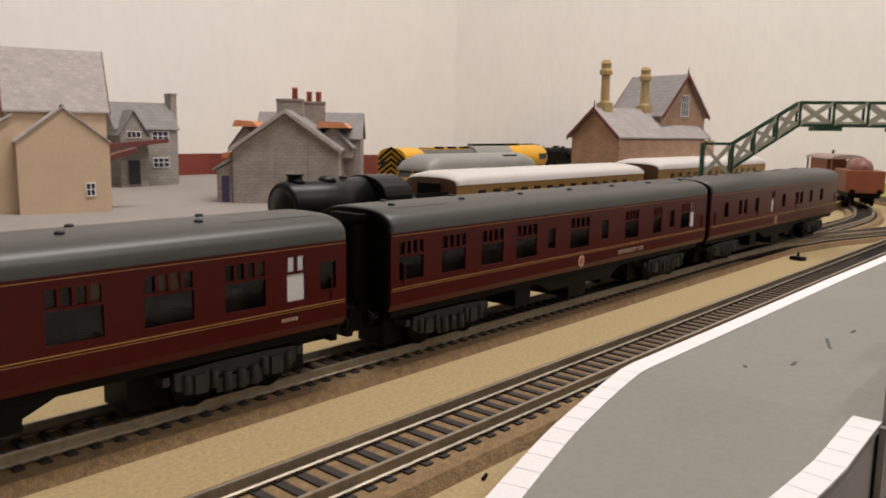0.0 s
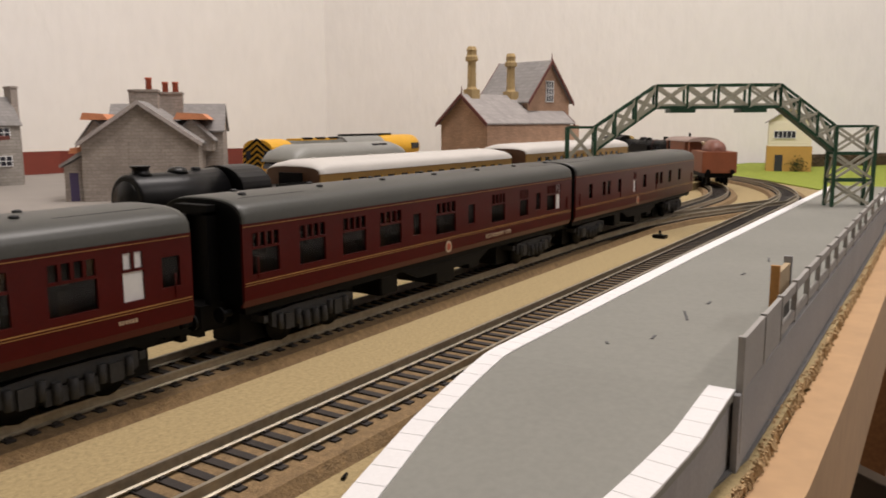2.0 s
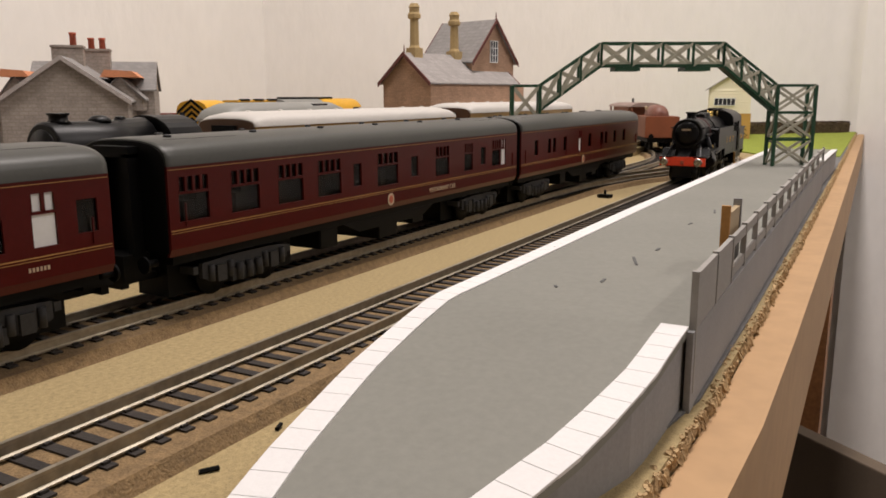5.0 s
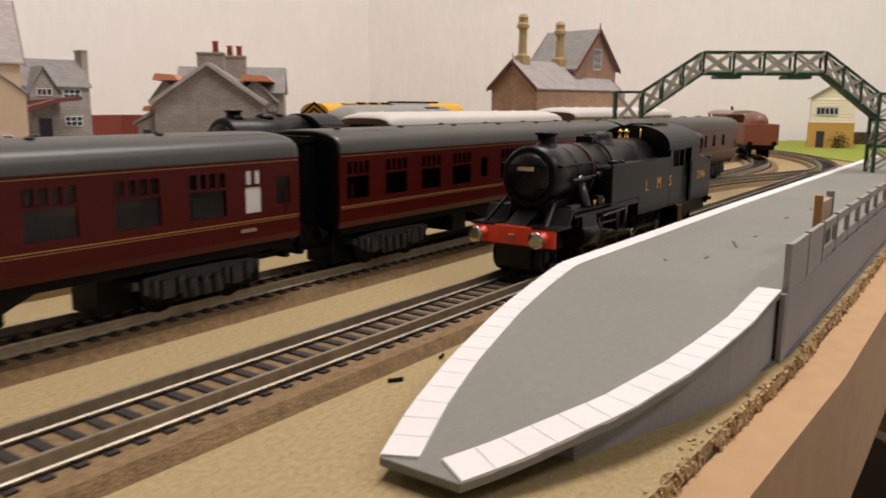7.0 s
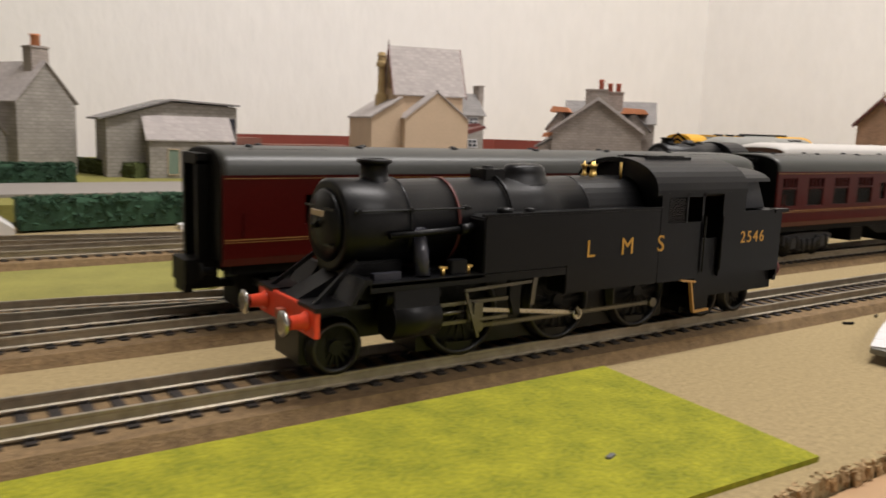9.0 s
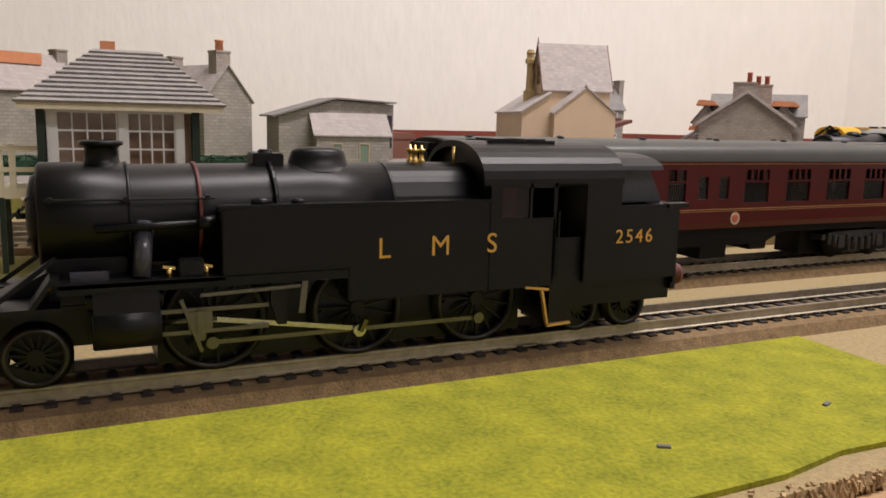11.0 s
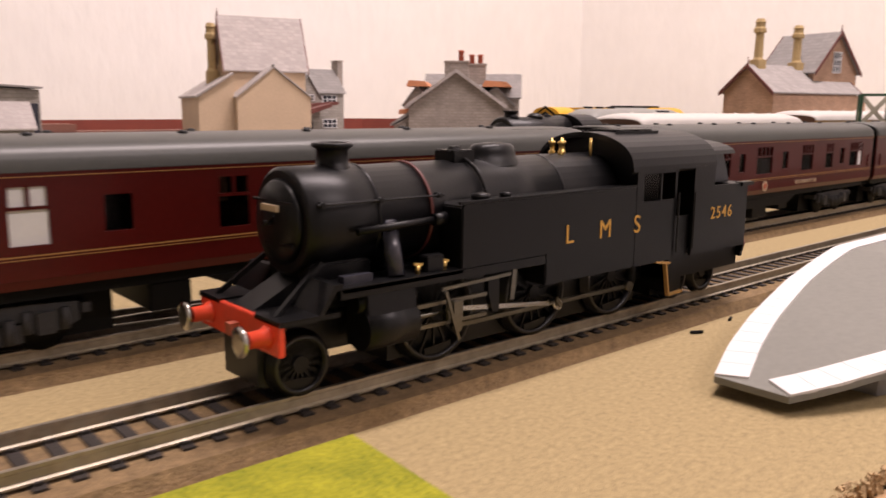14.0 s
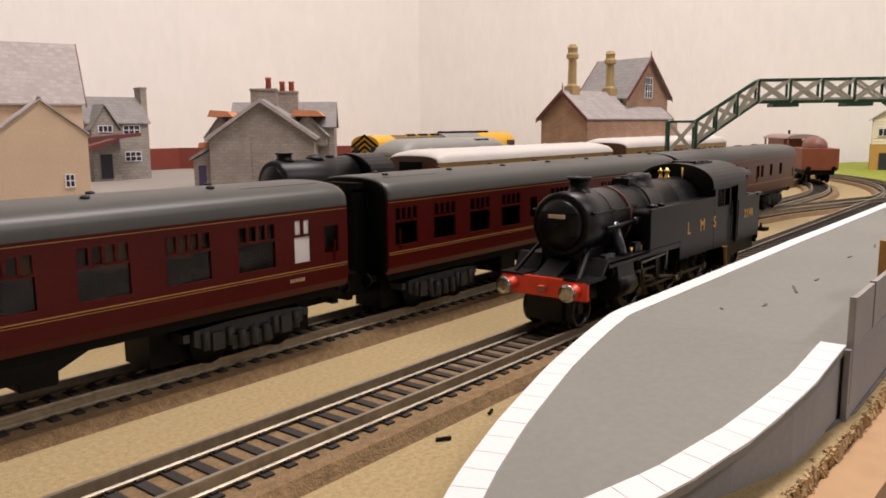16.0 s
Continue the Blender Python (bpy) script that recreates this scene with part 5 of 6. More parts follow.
# grey stone station house with orange ridges
ho = thing("stone_house", place(0.3846, 0.4185, 0.0220, -45.8, 1.006), "grey stone card house with white gable boards and orange ridges", "house")
gabled(ho, 0.0, 0.084, 0.0, 0.070, 0, 0.0440, 0.0735, "y", M_STONE, M_SLATE, over=0.003, barge=M_SLATE2)
gabled(ho, 0.008, 0.098, 0.060, 0.112, 0, 0.0520, 0.0730, "x", M_STONE, M_SLATE, over=0.002)
for x, w in ((0.004, 0.024), (0.076, 0.032)):
    gabled(ho, x - w / 2, x + w / 2, 0.030, 0.075, 0.036, 0.0450, 0.0610, "y", M_STONE, M_SLATE, over=0.002)
    bm = NB()
    prism(bm, [(x - w * 0.40, 0.0610), (x + w * 0.46, 0.0610), (x + w * 0.30, 0.0655), (x - w * 0.30, 0.0665)], 0.026, 0.070, "y")
    part("ridge_cap", bm, M_ORANGE, ho, "bare orange roof ridge")
chimney(ho, 0.039, 0.050, 0.050, 0.0850, 0.022, 0.010, M_STONE, (0.004,), pot_h=0.0095, pot_r=0.0027)
chimney(ho, 0.056, 0.078, 0.050, 0.0840, 0.019, 0.010, M_STONE, (-0.0042, 0.004), pot_h=0.0085, pot_r=0.0027)
bm = NB()
prism(bm, [(-0.014, 0), (0.0, 0), (0.0, 0.034), (-0.014, 0.026)], 0.004, 0.040, "y")
part("lean_to", bm, M_STONE, ho)
bm = NB()
prism(bm, [(-0.017, 0.0255), (0.0, 0.0350), (0.0, 0.0385), (-0.017, 0.0275)], 0.002, 0.042, "y")
part("roof", bm, M_SLATE, ho)
bm = NB()
prism(bm, [(-0.010, 0.036), (0.001, 0.036), (0.001, 0.041), (-0.009, 0.040)], 0.004, 0.036, "y")
part("ridge_cap", bm, M_ORANGE, ho)
window(ho, pose(-0.007, 0.0035, 0.0), 0.007, 0.022, 1, 1, M_STONE, mat("purple_door", (0.06, 0.045, 0.11), 0.6))
for x in (0.034, 0.060):
    bm = NB()
    box(bm, x - 0.0004, x + 0.0004, -0.0006, 0.0004, 0, 0.040 if x > 0.05 else 0.046)
    part("downpipe", bm, M_STONE, ho)

# brick station house
ho = thing("brick_house", place(0.5869, 0.1850, 0.0235, -12.9, 0.994), "pinkish brick card house with two tall yellow chimneys", "house")
gabled(ho, 0.0, 0.110, 0.0, 0.053, -0.0225, 0.0570, 0.0785, "x", M_BRICK, M_BOXSLATE, over=0.003, barge=M_BARGE)
gabled(ho, 0.063, 0.121, 0.010, 0.066, -0.0225, 0.0760, 0.1090, "y", M_BRICK, M_SLATE, over=0.003, barge=M_BARGE)
bm = NB()
prism(bm, [(-0.001, -0.0225), (0.122, -0.0225), (0.122, 0.054), (-0.001, 0.054)], -0.0012, 0.012, "y")
part("front_wall", bm, M_BRICK, ho)
stack(ho, 0.010, 0.0265, 0.0690, 0.1185, M_YSTONE)
stack(ho, 0.059, 0.0265, 0.0690, 0.1155, M_YSTONE)
window(ho, pose(0.092, 0.0098, 0.0745), 0.010, 0.018, 3, 3, M_BLIND)
for x, y, z in ((0.0, 0.0265, 0.0785), (0.092, 0.0075, 0.1085)):
    bm = NB()
    lathe(bm, (x - 0.002 * (y > 0.02), y, z), [(0.0008, 0), (0.0006, 0.004), (0.0002, 0.008)], 6)
    part("finial", bm, M_BARGE, ho)
for x in (0.002, 0.055):
    bm = NB()
    box(bm, x, x + 0.0008, -0.0018, -0.001, 0.034, 0.038)
    part("wall_anchor", bm, M_DARKWIN, ho)

# left-hand cottages, shed
ho = thing("gable_cottage", place(-0.0398, 0.5703, 0.0125, -64.7, 1.013), "grey stone card cottage with orange chimney pot", "house")
gabled(ho, -0.090, 0.0, -0.026, 0.026, 0, 0.0615, 0.0925, "x", M_STONE2, M_SLATE2, over=0.002)
gabled(ho, -0.060, -0.015, -0.056, -0.026, 0, 0.0330, 0.0530, "x", M_STONE2, M_SLATE2, over=0.002)
chimney(ho, -0.012, 0.0, 0.080, 0.1060, 0.012, 0.015, M_STONE, (0.0,), M_ORANGE, 0.0095, 0.0042)
chimney(ho, -0.084, 0.0, 0.080, 0.1030, 0.009, 0.012, M_STONE)
ho = thing("gable_cottage", place(-0.1500, 0.6038, 0.0125, 32.0, 1.000), "grey stone card cottage with an orange ridge", "house")
gabled(ho, -0.10, -0.02, 0.0, 0.052, 0, 0.068, 0.096, "x", M_STONE2, M_SLATE2, over=0.003, barge=M_SLATE2)
bm = NB()
box(bm, -0.078, -0.040, 0.015, 0.037, 0.088, 0.0975)
part("ridge_cap", bm, M_ORANGE, ho, "orange ridge")
chimney(ho, -0.018, 0.026, 0.070, 0.103, 0.010, 0.012, M_STONE)
ho = thing("lineside_shed", place(0.0552, 0.5512, 0.0125, -2.0, 1.051), "grey stone card shed with felt roof and green-curtained lean-to", "shed")
bm = NB()
prism(bm, [(-0.050, 0), (0.057, 0), (0.057, 0.0600), (0.001, 0.0625), (-0.050, 0.0475)], 0.0, 0.055, "y")
part("wall", bm, M_STONE2, ho)
bm = NB()
prism(bm, [(-0.056, 0.0465), (0.001, 0.0635), (0.059, 0.0610), (0.059, 0.0622), (0.001, 0.0650), (-0.056, 0.0480)], -0.004, 0.060, "y")
part("roof", bm, M_SLATE, ho)
bm = NB()
box(bm, 0.0495, 0.0555, -0.0008, 0.001, 0.020, 0.050)
part("doorway", bm, M_DARKWIN, ho, "dark open doorway")
bm = NB()
box(bm, -0.020, 0.048, -0.016, 0.0, 0, 0.0325)
part("lean_to", bm, M_STONE2, ho)
bm = NB()
prism(bm, [(-0.018, 0.0305), (0.0, 0.0500), (0.0, 0.0512), (-0.018, 0.0318)], -0.023, 0.050, "x")
part("roof", bm, M_SLATE2, ho)
for x in (-0.001, 0.024):
    window(ho, pose(x, -0.016, 0.003), 0.009, 0.021, 1, 1, M_CREAMWALL, mat("green_curtain", (0.16, 0.22, 0.17), 0.8))
bm = NB()
box(bm, 0.06, 0.20, 0.0, 0.03, 0, 0.020)
box(bm, 0.06, 0.10, 0.0, 0.03, 0.018, 0.026)
solid("brick_outhouse", bm, mat("outhouse_red", (0.20, 0.085, 0.06), 0.85, vary=0.2), "low red brick outhouse by the shed", "outhouse", m=place(0.0480, 0.5746, 0.0220, -1.7, 1.000))

# low red backboard round the yard
RW = [(0.13, 0.74), (0.31, 0.755), (0.48, 0.775), (0.585, 0.775), (0.665, 0.715), (0.76, 0.635), (0.85, 0.58)]
bm = NB()
sweep(bm, RW, [(-0.003, YARD - 0.002), (0.003, YARD - 0.002), (0.003, 0.0485), (-0.003, 0.0485)])
solid("back_fence", bm, M_REDWALL, "low dull red board along the back of the yard", "fence")


# ---- hedges ----
def hedge(pts, w, h, z0, material, label, seed):
    r = random.Random(seed)
    bm = NB()
    sweep(bm, pts, [(-w / 2, z0), (w / 2, z0), (w / 2, z0 + h * 0.85), (w * 0.3, z0 + h), (-w * 0.3, z0 + h), (-w / 2, z0 + h * 0.85)])
    for x, y, a in along(pts, 0.0014):
        for k in range(7):
            s, zz = r.uniform(-w / 2, w / 2), r.uniform(0.1, 1.0) * h
            if k % 2:
                zz = h
            else:
                s = math.copysign(w / 2, s)
            p = pose(x, y, z0, 0, 0, a) @ Vector((r.uniform(-0.001, 0.001), s, zz))
            q = Euler((r.uniform(0, 3), r.uniform(0, 3), r.uniform(0, 3))).to_matrix()
            e = r.uniform(0.0007, 0.0015)
            vs = [bm.verts.new(p + q @ (Vector(c) * e)) for c in ((1, 1, 1), (1, -1, -1), (-1, 1, -1), (-1, -1, 1))]
            for f in ((0, 1, 2), (0, 3, 1), (0, 2, 3), (1, 3, 2)):
                bm.faces.new([vs[i] for i in f])
    return solid("hedge", bm, material, label, "hedge", group="hedges by the lane")


hedge([(-0.090, 0.316), (0.020, 0.325), (0.105, 0.330)], 0.014, 0.017, 0.0015, M_HEDGE, "dark green foam hedge beside the sidings", 1)
hedge([(-0.27, 0.480), (-0.033, 0.492)], 0.014, 0.015, 0.0125, M_HEDGE, "dark green foam hedge along the lane", 2)
hedge([(-0.02, 0.66), (0.010, 0.575), (0.027, 0.54)], 0.012, 0.012, 0.0125, M_HEDGE2, "olive green hedge running up to the shed", 3)
hedge([(1.50, 0.118), (1.61, 0.02), (1.70, -0.065)], 0.017, 0.021, 0.0, mat("brown_hedge", (0.075, 0.05, 0.025), 0.95, vary=0.4, scale=180, bump=0.8), "brown hedge at the far end of the layout", 4)

# white lean-to roof by the line
bm = NB()
prism(bm, [(-0.030, 0.0), (0.012, 0.0), (0.012, 0.003), (-0.022, 0.026), (-0.030, 0.026)], 0.0, 0.030, "y")
solid("white_shelter", bm, mat("white_grey_card", (0.58, 0.56, 0.53), 0.8, vary=0.06), "pale grey sloping card shelter beside the sidings", "shelter", m=place(-0.1056, 0.2917, 0.002, -2.0))
bm = NB()
box(bm, -0.013, 0.013, -0.006, 0.006, 0, 0.003)
solid("white_card", bm, M_WHITE, "scrap of white card by the track", "card", m=pose(0.006, 0.300, 0.0, 0, 0, -6))


# ---- signal box by the line ----
def signal_box():
    sb = thing("signal_box", pose(-0.1866, 0.1455, 0.0, 0, 0, -2.4) @ Matrix.Diagonal((0.94, 1, 1.0, 1)), "cream boarded signal box with grey hipped slate roof", "signal box")
    W, D, H = 0.061, 0.042, 0.0655
    bm = NB()
    box(bm, 0.0, W, 0.0, D, 0, 0.0405)
    part("base_wall", bm, M_CREAMWOOD, sb, "cream boarded lower wall")
    z = 0.003
    while z < 0.0335:
        bm = NB()
        prism(bm, [(-0.0011, z), (0.0, z), (0.0, z + 0.0019), (-0.0004, z + 0.0019)], 0.0035, W - 0.0035, "x")
        part("board", bm, M_CREAMWOOD, sb)
        z += 0.0021
    for x in (0.0, W - 0.003):
        bm = NB()
        box(bm, x, x + 0.003, -0.0022, 0.001, 0, 0.0645)
        part("corner_post", bm, M_DARKGREEN, sb, "dark green corner post")
    bm = NB()
    box(bm, -0.003, W + 0.003, -0.004, 0.0, 0, 0.0026)
    part("plinth", bm, M_YSTONE, sb)
    bm = NB()
    box(bm, 0.003, W - 0.003, 0.003, 0.004, 0.0405, 0.0645)
    part("interior", bm, M_CURTAIN, sb, "brown interior seen through the windows")
    bm = NB()
    for x in (0.0035, 0.0295, 0.0515):
        box(bm, x, x + 0.0035, -0.0012, 0.002, 0.0405, 0.0645)
    box(bm, 0.003, W - 0.003, -0.0013, 0.002, 0.0400, 0.0418)
    box(bm, 0.003, W - 0.003, -0.0013, 0.002, 0.0625, 0.0650)
    part("window_surround", bm, M_BLIND, sb, "white window posts and rails")
    for x0 in (0.0072, 0.0332):
        w = 0.0218 if x0 < 0.02 else 0.0180
        bm = NB()
        box(bm, x0, x0 + w, 0.0006, 0.0009, 0.0418, 0.0625)
        pane = part("window", bm, M_CLEAR, sb)
        pane.visible_shadow = False
        bm = NB()
        for i in range(5):
            x = x0 + w * i / 4
            box(bm, x - 0.0003, x + 0.0003, -0.0004, 0.0004, 0.0418, 0.0625)
        for i in range(4):
            z = 0.0418 + 0.0207 * i / 3
            box(bm, x0, x0 + w, -0.0005, 0.0004, z - 0.00035, z + 0.00035)
        part("window_frame", bm, M_BLIND, pane)
    bm = NB()
    box(bm, 0.0, 0.002, 0.0, D, 0.0405, 0.0645)
    box(bm, W - 0.002, W, 0.0, D, 0.0405, 0.0645)
    box(bm, 0.0, W, D - 0.002, D, 0.0405, 0.0645)
    part("upper_wall", bm, M_CREAMWOOD, sb)
    bm = NB()
    box(bm, -0.0006, 0.0002, 0.012, 0.036, 0.036, 0.062)
    part("door", bm, M_DARKWIN, sb, "dark doorway at the stair head")
    bm = NB()
    box(bm, 0.012, 0.046, -0.0018, -0.0008, 0.0355, 0.0392)
    nb = part("name_board", bm, M_SIGN, sb, "dark name board")
    text_part("lettering", "SHILLINGS", 0.0026, M_WHITEROOF, nb, pose(0.0235, -0.00185, 0.0364, 90, 0, 0))
    # hipped roof, in slates
    ex0, ex1, ey0, ey1, ze, zr = -0.007, W + 0.010, -0.009, D + 0.008, 0.0655, 0.0870
    rx0, rx1, ry = 0.022, 0.047, D / 2
    bm = NB()
    c = [bm.verts.new(p) for p in ((ex0, ey0, ze), (ex1, ey0, ze), (ex1, ey1, ze), (ex0, ey1, ze), (rx0, ry, zr), (rx1, ry, zr))]
    for f in ((0, 1, 5, 4), (1, 2, 5), (2, 3, 4, 5), (3, 0, 4), (3, 2, 1, 0)):
        bm.faces.new([c[i] for i in f])
    roof = part("roof", bm, M_BOXSLATE, sb, "grey slate hipped roof")
    n = 12
    for i in range(n):
        f0, f1 = i / n, (i + 1) / n
        bm = NB()
        a = Vector((ex0, ey0, ze)).lerp(Vector((rx0, ry, zr)), f0)
        b = Vector((ex1, ey0, ze)).lerp(Vector((rx1, ry, zr)), f0)
        a2 = Vector((ex0, ey0, ze)).lerp(Vector((rx0, ry, zr)), f1)
        b2 = Vector((ex1, ey0, ze)).lerp(Vector((rx1, ry, zr)), f1)
        up = Vector((0, -0.0006, 0.0009))
        v = [bm.verts.new(p) for p in (a, b, b2, a2, a + up, b + up, b2 + up * 0.15, a2 + up * 0.15)]
        for f in ((3, 2, 1, 0), (4, 5, 6, 7), (0, 1, 5, 4), (1, 2, 6, 5), (2, 3, 7, 6), (3, 0, 4, 7)):
            bm.faces.new([v[k] for k in f])
        part("slate_course", bm, M_BOXSLATE, roof)
    bm = NB()
    box(bm, ex0 + 0.001, ex1 - 0.001, ey0 + 0.001, ey0 + 0.002, 0.0632, 0.0656)
    part("gutter", bm, M_CREAMWOOD, roof)
    bm = NB()
    box(bm, 0.024, 0.030, ry + 0.002, ry + 0.006, 0.080, 0.0905)
    part("chimney", bm, M_ORANGE, sb, "orange brick chimney")
    # landing and stairs
    bm = NB()
    box(bm, -0.016, -0.0008, 0.008, 0.030, 0.0295, 0.0335)
    part("landing", bm, M_CREAMWOOD, sb)
    for x, y in ((-0.0145, 0.0085), (-0.0145, 0.0285)):
        bm = NB()
        box(bm, x - 0.001, x + 0.001, y - 0.001, y + 0.001, 0, 0.0300)
        part("leg", bm, M_DARKGREEN, sb)
    bm = NB()
    bar(bm, (-0.0145, 0.0085, 0.020), (-0.002, 0.0085, 0.030), 0.0012, 0.0012)
    part("strut", bm, M_DARKGREEN, sb)
    for x in (-0.0145, -0.010):
        bm = NB()
        box(bm, x - 0.0012, x + 0.0012, 0.0078, 0.0092, 0.0335, 0.0500)
        part("post", bm, M_CREAMWOOD, sb)
    for z in (0.0405, 0.0485):
        bm = NB()
        box(bm, -0.0155, -0.0008, 0.0074, 0.0088, z - 0.0009, z + 0.0009)
        part("rail", bm, M_CREAMWOOD, sb)
    for y in (0.010, 0.028):
        bm = NB()
        bar(bm, (-0.055, y, 0.002), (-0.0155, y, 0.0325), 0.0012, 0.0030)
        part("stringer", bm, M_CREAMWOOD, sb)
        bm = NB()
        bar(bm, (-0.055, y, 0.017), (-0.0155, y, 0.0480), 0.0010, 0.0016)
        part("rail", bm, M_DARKGREEN, sb)
    for i in range(9):
        bm = NB()
        x, z = -0.0535 + i * 0.0042, 0.0042 + i * 0.0033
        box(bm, x, x + 0.0045, 0.010, 0.028, z, z + 0.0008)
        part("tread", bm, M_CREAMWOOD, sb)
    return sb


signal_box()

# far signal box
sb = thing("far_signal_box", place(1.3699, 0.1211, 0.0015, -77.6, 1.297), "small cream and ochre signal box at the far end", "signal box")
gabled(sb, 0.0, 0.048, 0.0, 0.034, 0, 0.0600, 0.0760, "y", M_CREAMWOOD, M_SLATE2, over=0.004)
bm = NB()
box(bm, -0.0012, 0.0492, -0.0014, 0.034, 0, 0.0300)
part("base", bm, M_OCHRE, sb, "ochre stone base")
for i in range(9):
    bm = NB()
    z = 0.0305 + i * 0.0033
    prism(bm, [(-0.001, z), (0.0, z), (0.0, z + 0.003), (-0.0003, z + 0.003)], 0.0, 0.048, "x")
    part("board", bm, M_CREAMWOOD, sb)
window(sb, pose(0.018, -0.0012, 0.0400), 0.024, 0.0085, 5, 1)
bm = NB()
box(bm, 0.008, 0.017, -0.0022, -0.0012, 0, 0.020)
part("door", bm, M_DARKWIN, sb, "dark blue door")
bm = NB()
r = random.Random(5)
for i in range(160):
    p = Vector((r.gauss(0.033, 0.005), -0.004 + r.uniform(-0.003, 0.002), abs(r.gauss(0.008, 0.005))))
    q = Euler((r.uniform(0, 3), r.uniform(0, 3), r.uniform(0, 3))).to_matrix()
    vs = [bm.verts.new(p + q @ (Vector(c) * 0.0011)) for c in ((1, 1, 0), (1, -1, 0), (-1, 0, 0.5))]
    bm.faces.new(vs)
solid("shrub", bm, M_HEDGE2, "straggly olive shrub against the signal box", "shrub", m=sb.matrix_world.copy())


# ---- other rolling stock ----
def pullman(m, L, label):
    co = thing("railway_coach", m, label, "railway coach", "cream-roofed coaches in the siding")
    W, Z0, ZCAN, ZROOF = 0.0178, 0.0150, 0.0385, 0.0452
    wins, x = [], 0.016
    while x < L - 0.02:
        wins.append((x, x + 0.0085))
        x += 0.0125
    for s in (-1, 1):
        bm = NB()
        side_panels(bm, 0, L, 0.0240, 0.0262, 0.0355, ZCAN, wins, s * W, -s * 0.001)
        part("side", bm, M_PULLCREAM, co, "ochre upper panels")
        bm = NB()
        box(bm, 0, L, *sorted((s * W, s * (W - 0.001))), Z0, 0.0240)
        part("lower_side", bm, M_PULLBROWN, co, "umber lower panels")
        for a, b in wins:
            bm = NB()
            box(bm, a, b, *sorted((s * (W - 0.0008), s * (W - 0.0005))), 0.0262, 0.0355)
            pane = part("window", bm, M_DARKWIN, co)
            bm = NB()
            y0, y1 = sorted((s * (W - 0.0005), s * (W + 0.0001)))
            box(bm, a, a + 0.0005, y0, y1, 0.0262, 0.0355)
            box(bm, b - 0.0005, b, y0, y1, 0.0262, 0.0355)
            box(bm, (a + b) / 2 - 0.0003, (a + b) / 2 + 0.0003, y0, y1, 0.0262, 0.0330)
            part("window_frame", bm, M_YELLOW, pane)
    bm = NB()
    prof = arch(W + 0.0006, ZCAN, ZROOF, 14)
    rr = []
    for x, k in ((-0.0005, 0.55), (0.003, 0.85), (0.010, 1.0), (L - 0.010, 1.0), (L - 0.003, 0.85), (L + 0.0005, 0.55)):
        rr.append([bm.verts.new((x, y * (0.96 + 0.04 * k), ZCAN + (z - ZCAN) * k)) for y, z in prof])
    for a, b in zip(rr, rr[1:]):
        for i in range(len(prof) - 1):
            bm.faces.new((a[i], b[i], b[i + 1], a[i + 1])).smooth = True
    bm.faces.new(rr[0])
    bm.faces.new(rr[-1][::-1])
    part("roof", bm, M_WHITEROOF, co, "off-white curved roof")
    for i in range(8):
        bm = NB()
        lathe(bm, (0.015 + i * (L - 0.03) / 7, 0.0, ZROOF - 0.0008), [(0.0012, 0), (0.0012, 0.001), (0.0008, 0.0014)], 8)
        part("roof_vent", bm, M_WHITEROOF, co)
    for x in (0, L):
        bm = NB()
        prism(bm, [(-W + 0.001, Z0), (W - 0.001, Z0)] + [(y * 0.94, ZCAN + (z - ZCAN) * 0.5) for y, z in prof], x - 0.0006, x + 0.0006, "x")
        part("end_wall", bm, M_PULLBROWN, co)
        bm = NB()
        box(bm, x - 0.003, x + 0.003, -0.007, 0.007, Z0, 0.039)
        part("gangway", bm, M_BLACK, co)
    bm = NB()
    box(bm, 0.004, L - 0.004, -0.014, 0.014, 0.011, Z0)
    part("underframe", bm, M_BLACK, co)
    bogie(co, 0.034, M_BLACK)
    bogie(co, L - 0.034, M_BLACK)


pullman(place(0.3275, SIDE_Y, RAILTOP + LIFT, 0, 1.024), 0.196, "ochre and umber saloon coach with white roof")
pullman(place(0.5492, SIDE_Y, RAILTOP + LIFT, 0, 1.076), 0.196, "ochre saloon coach with white roof behind the footbridge")


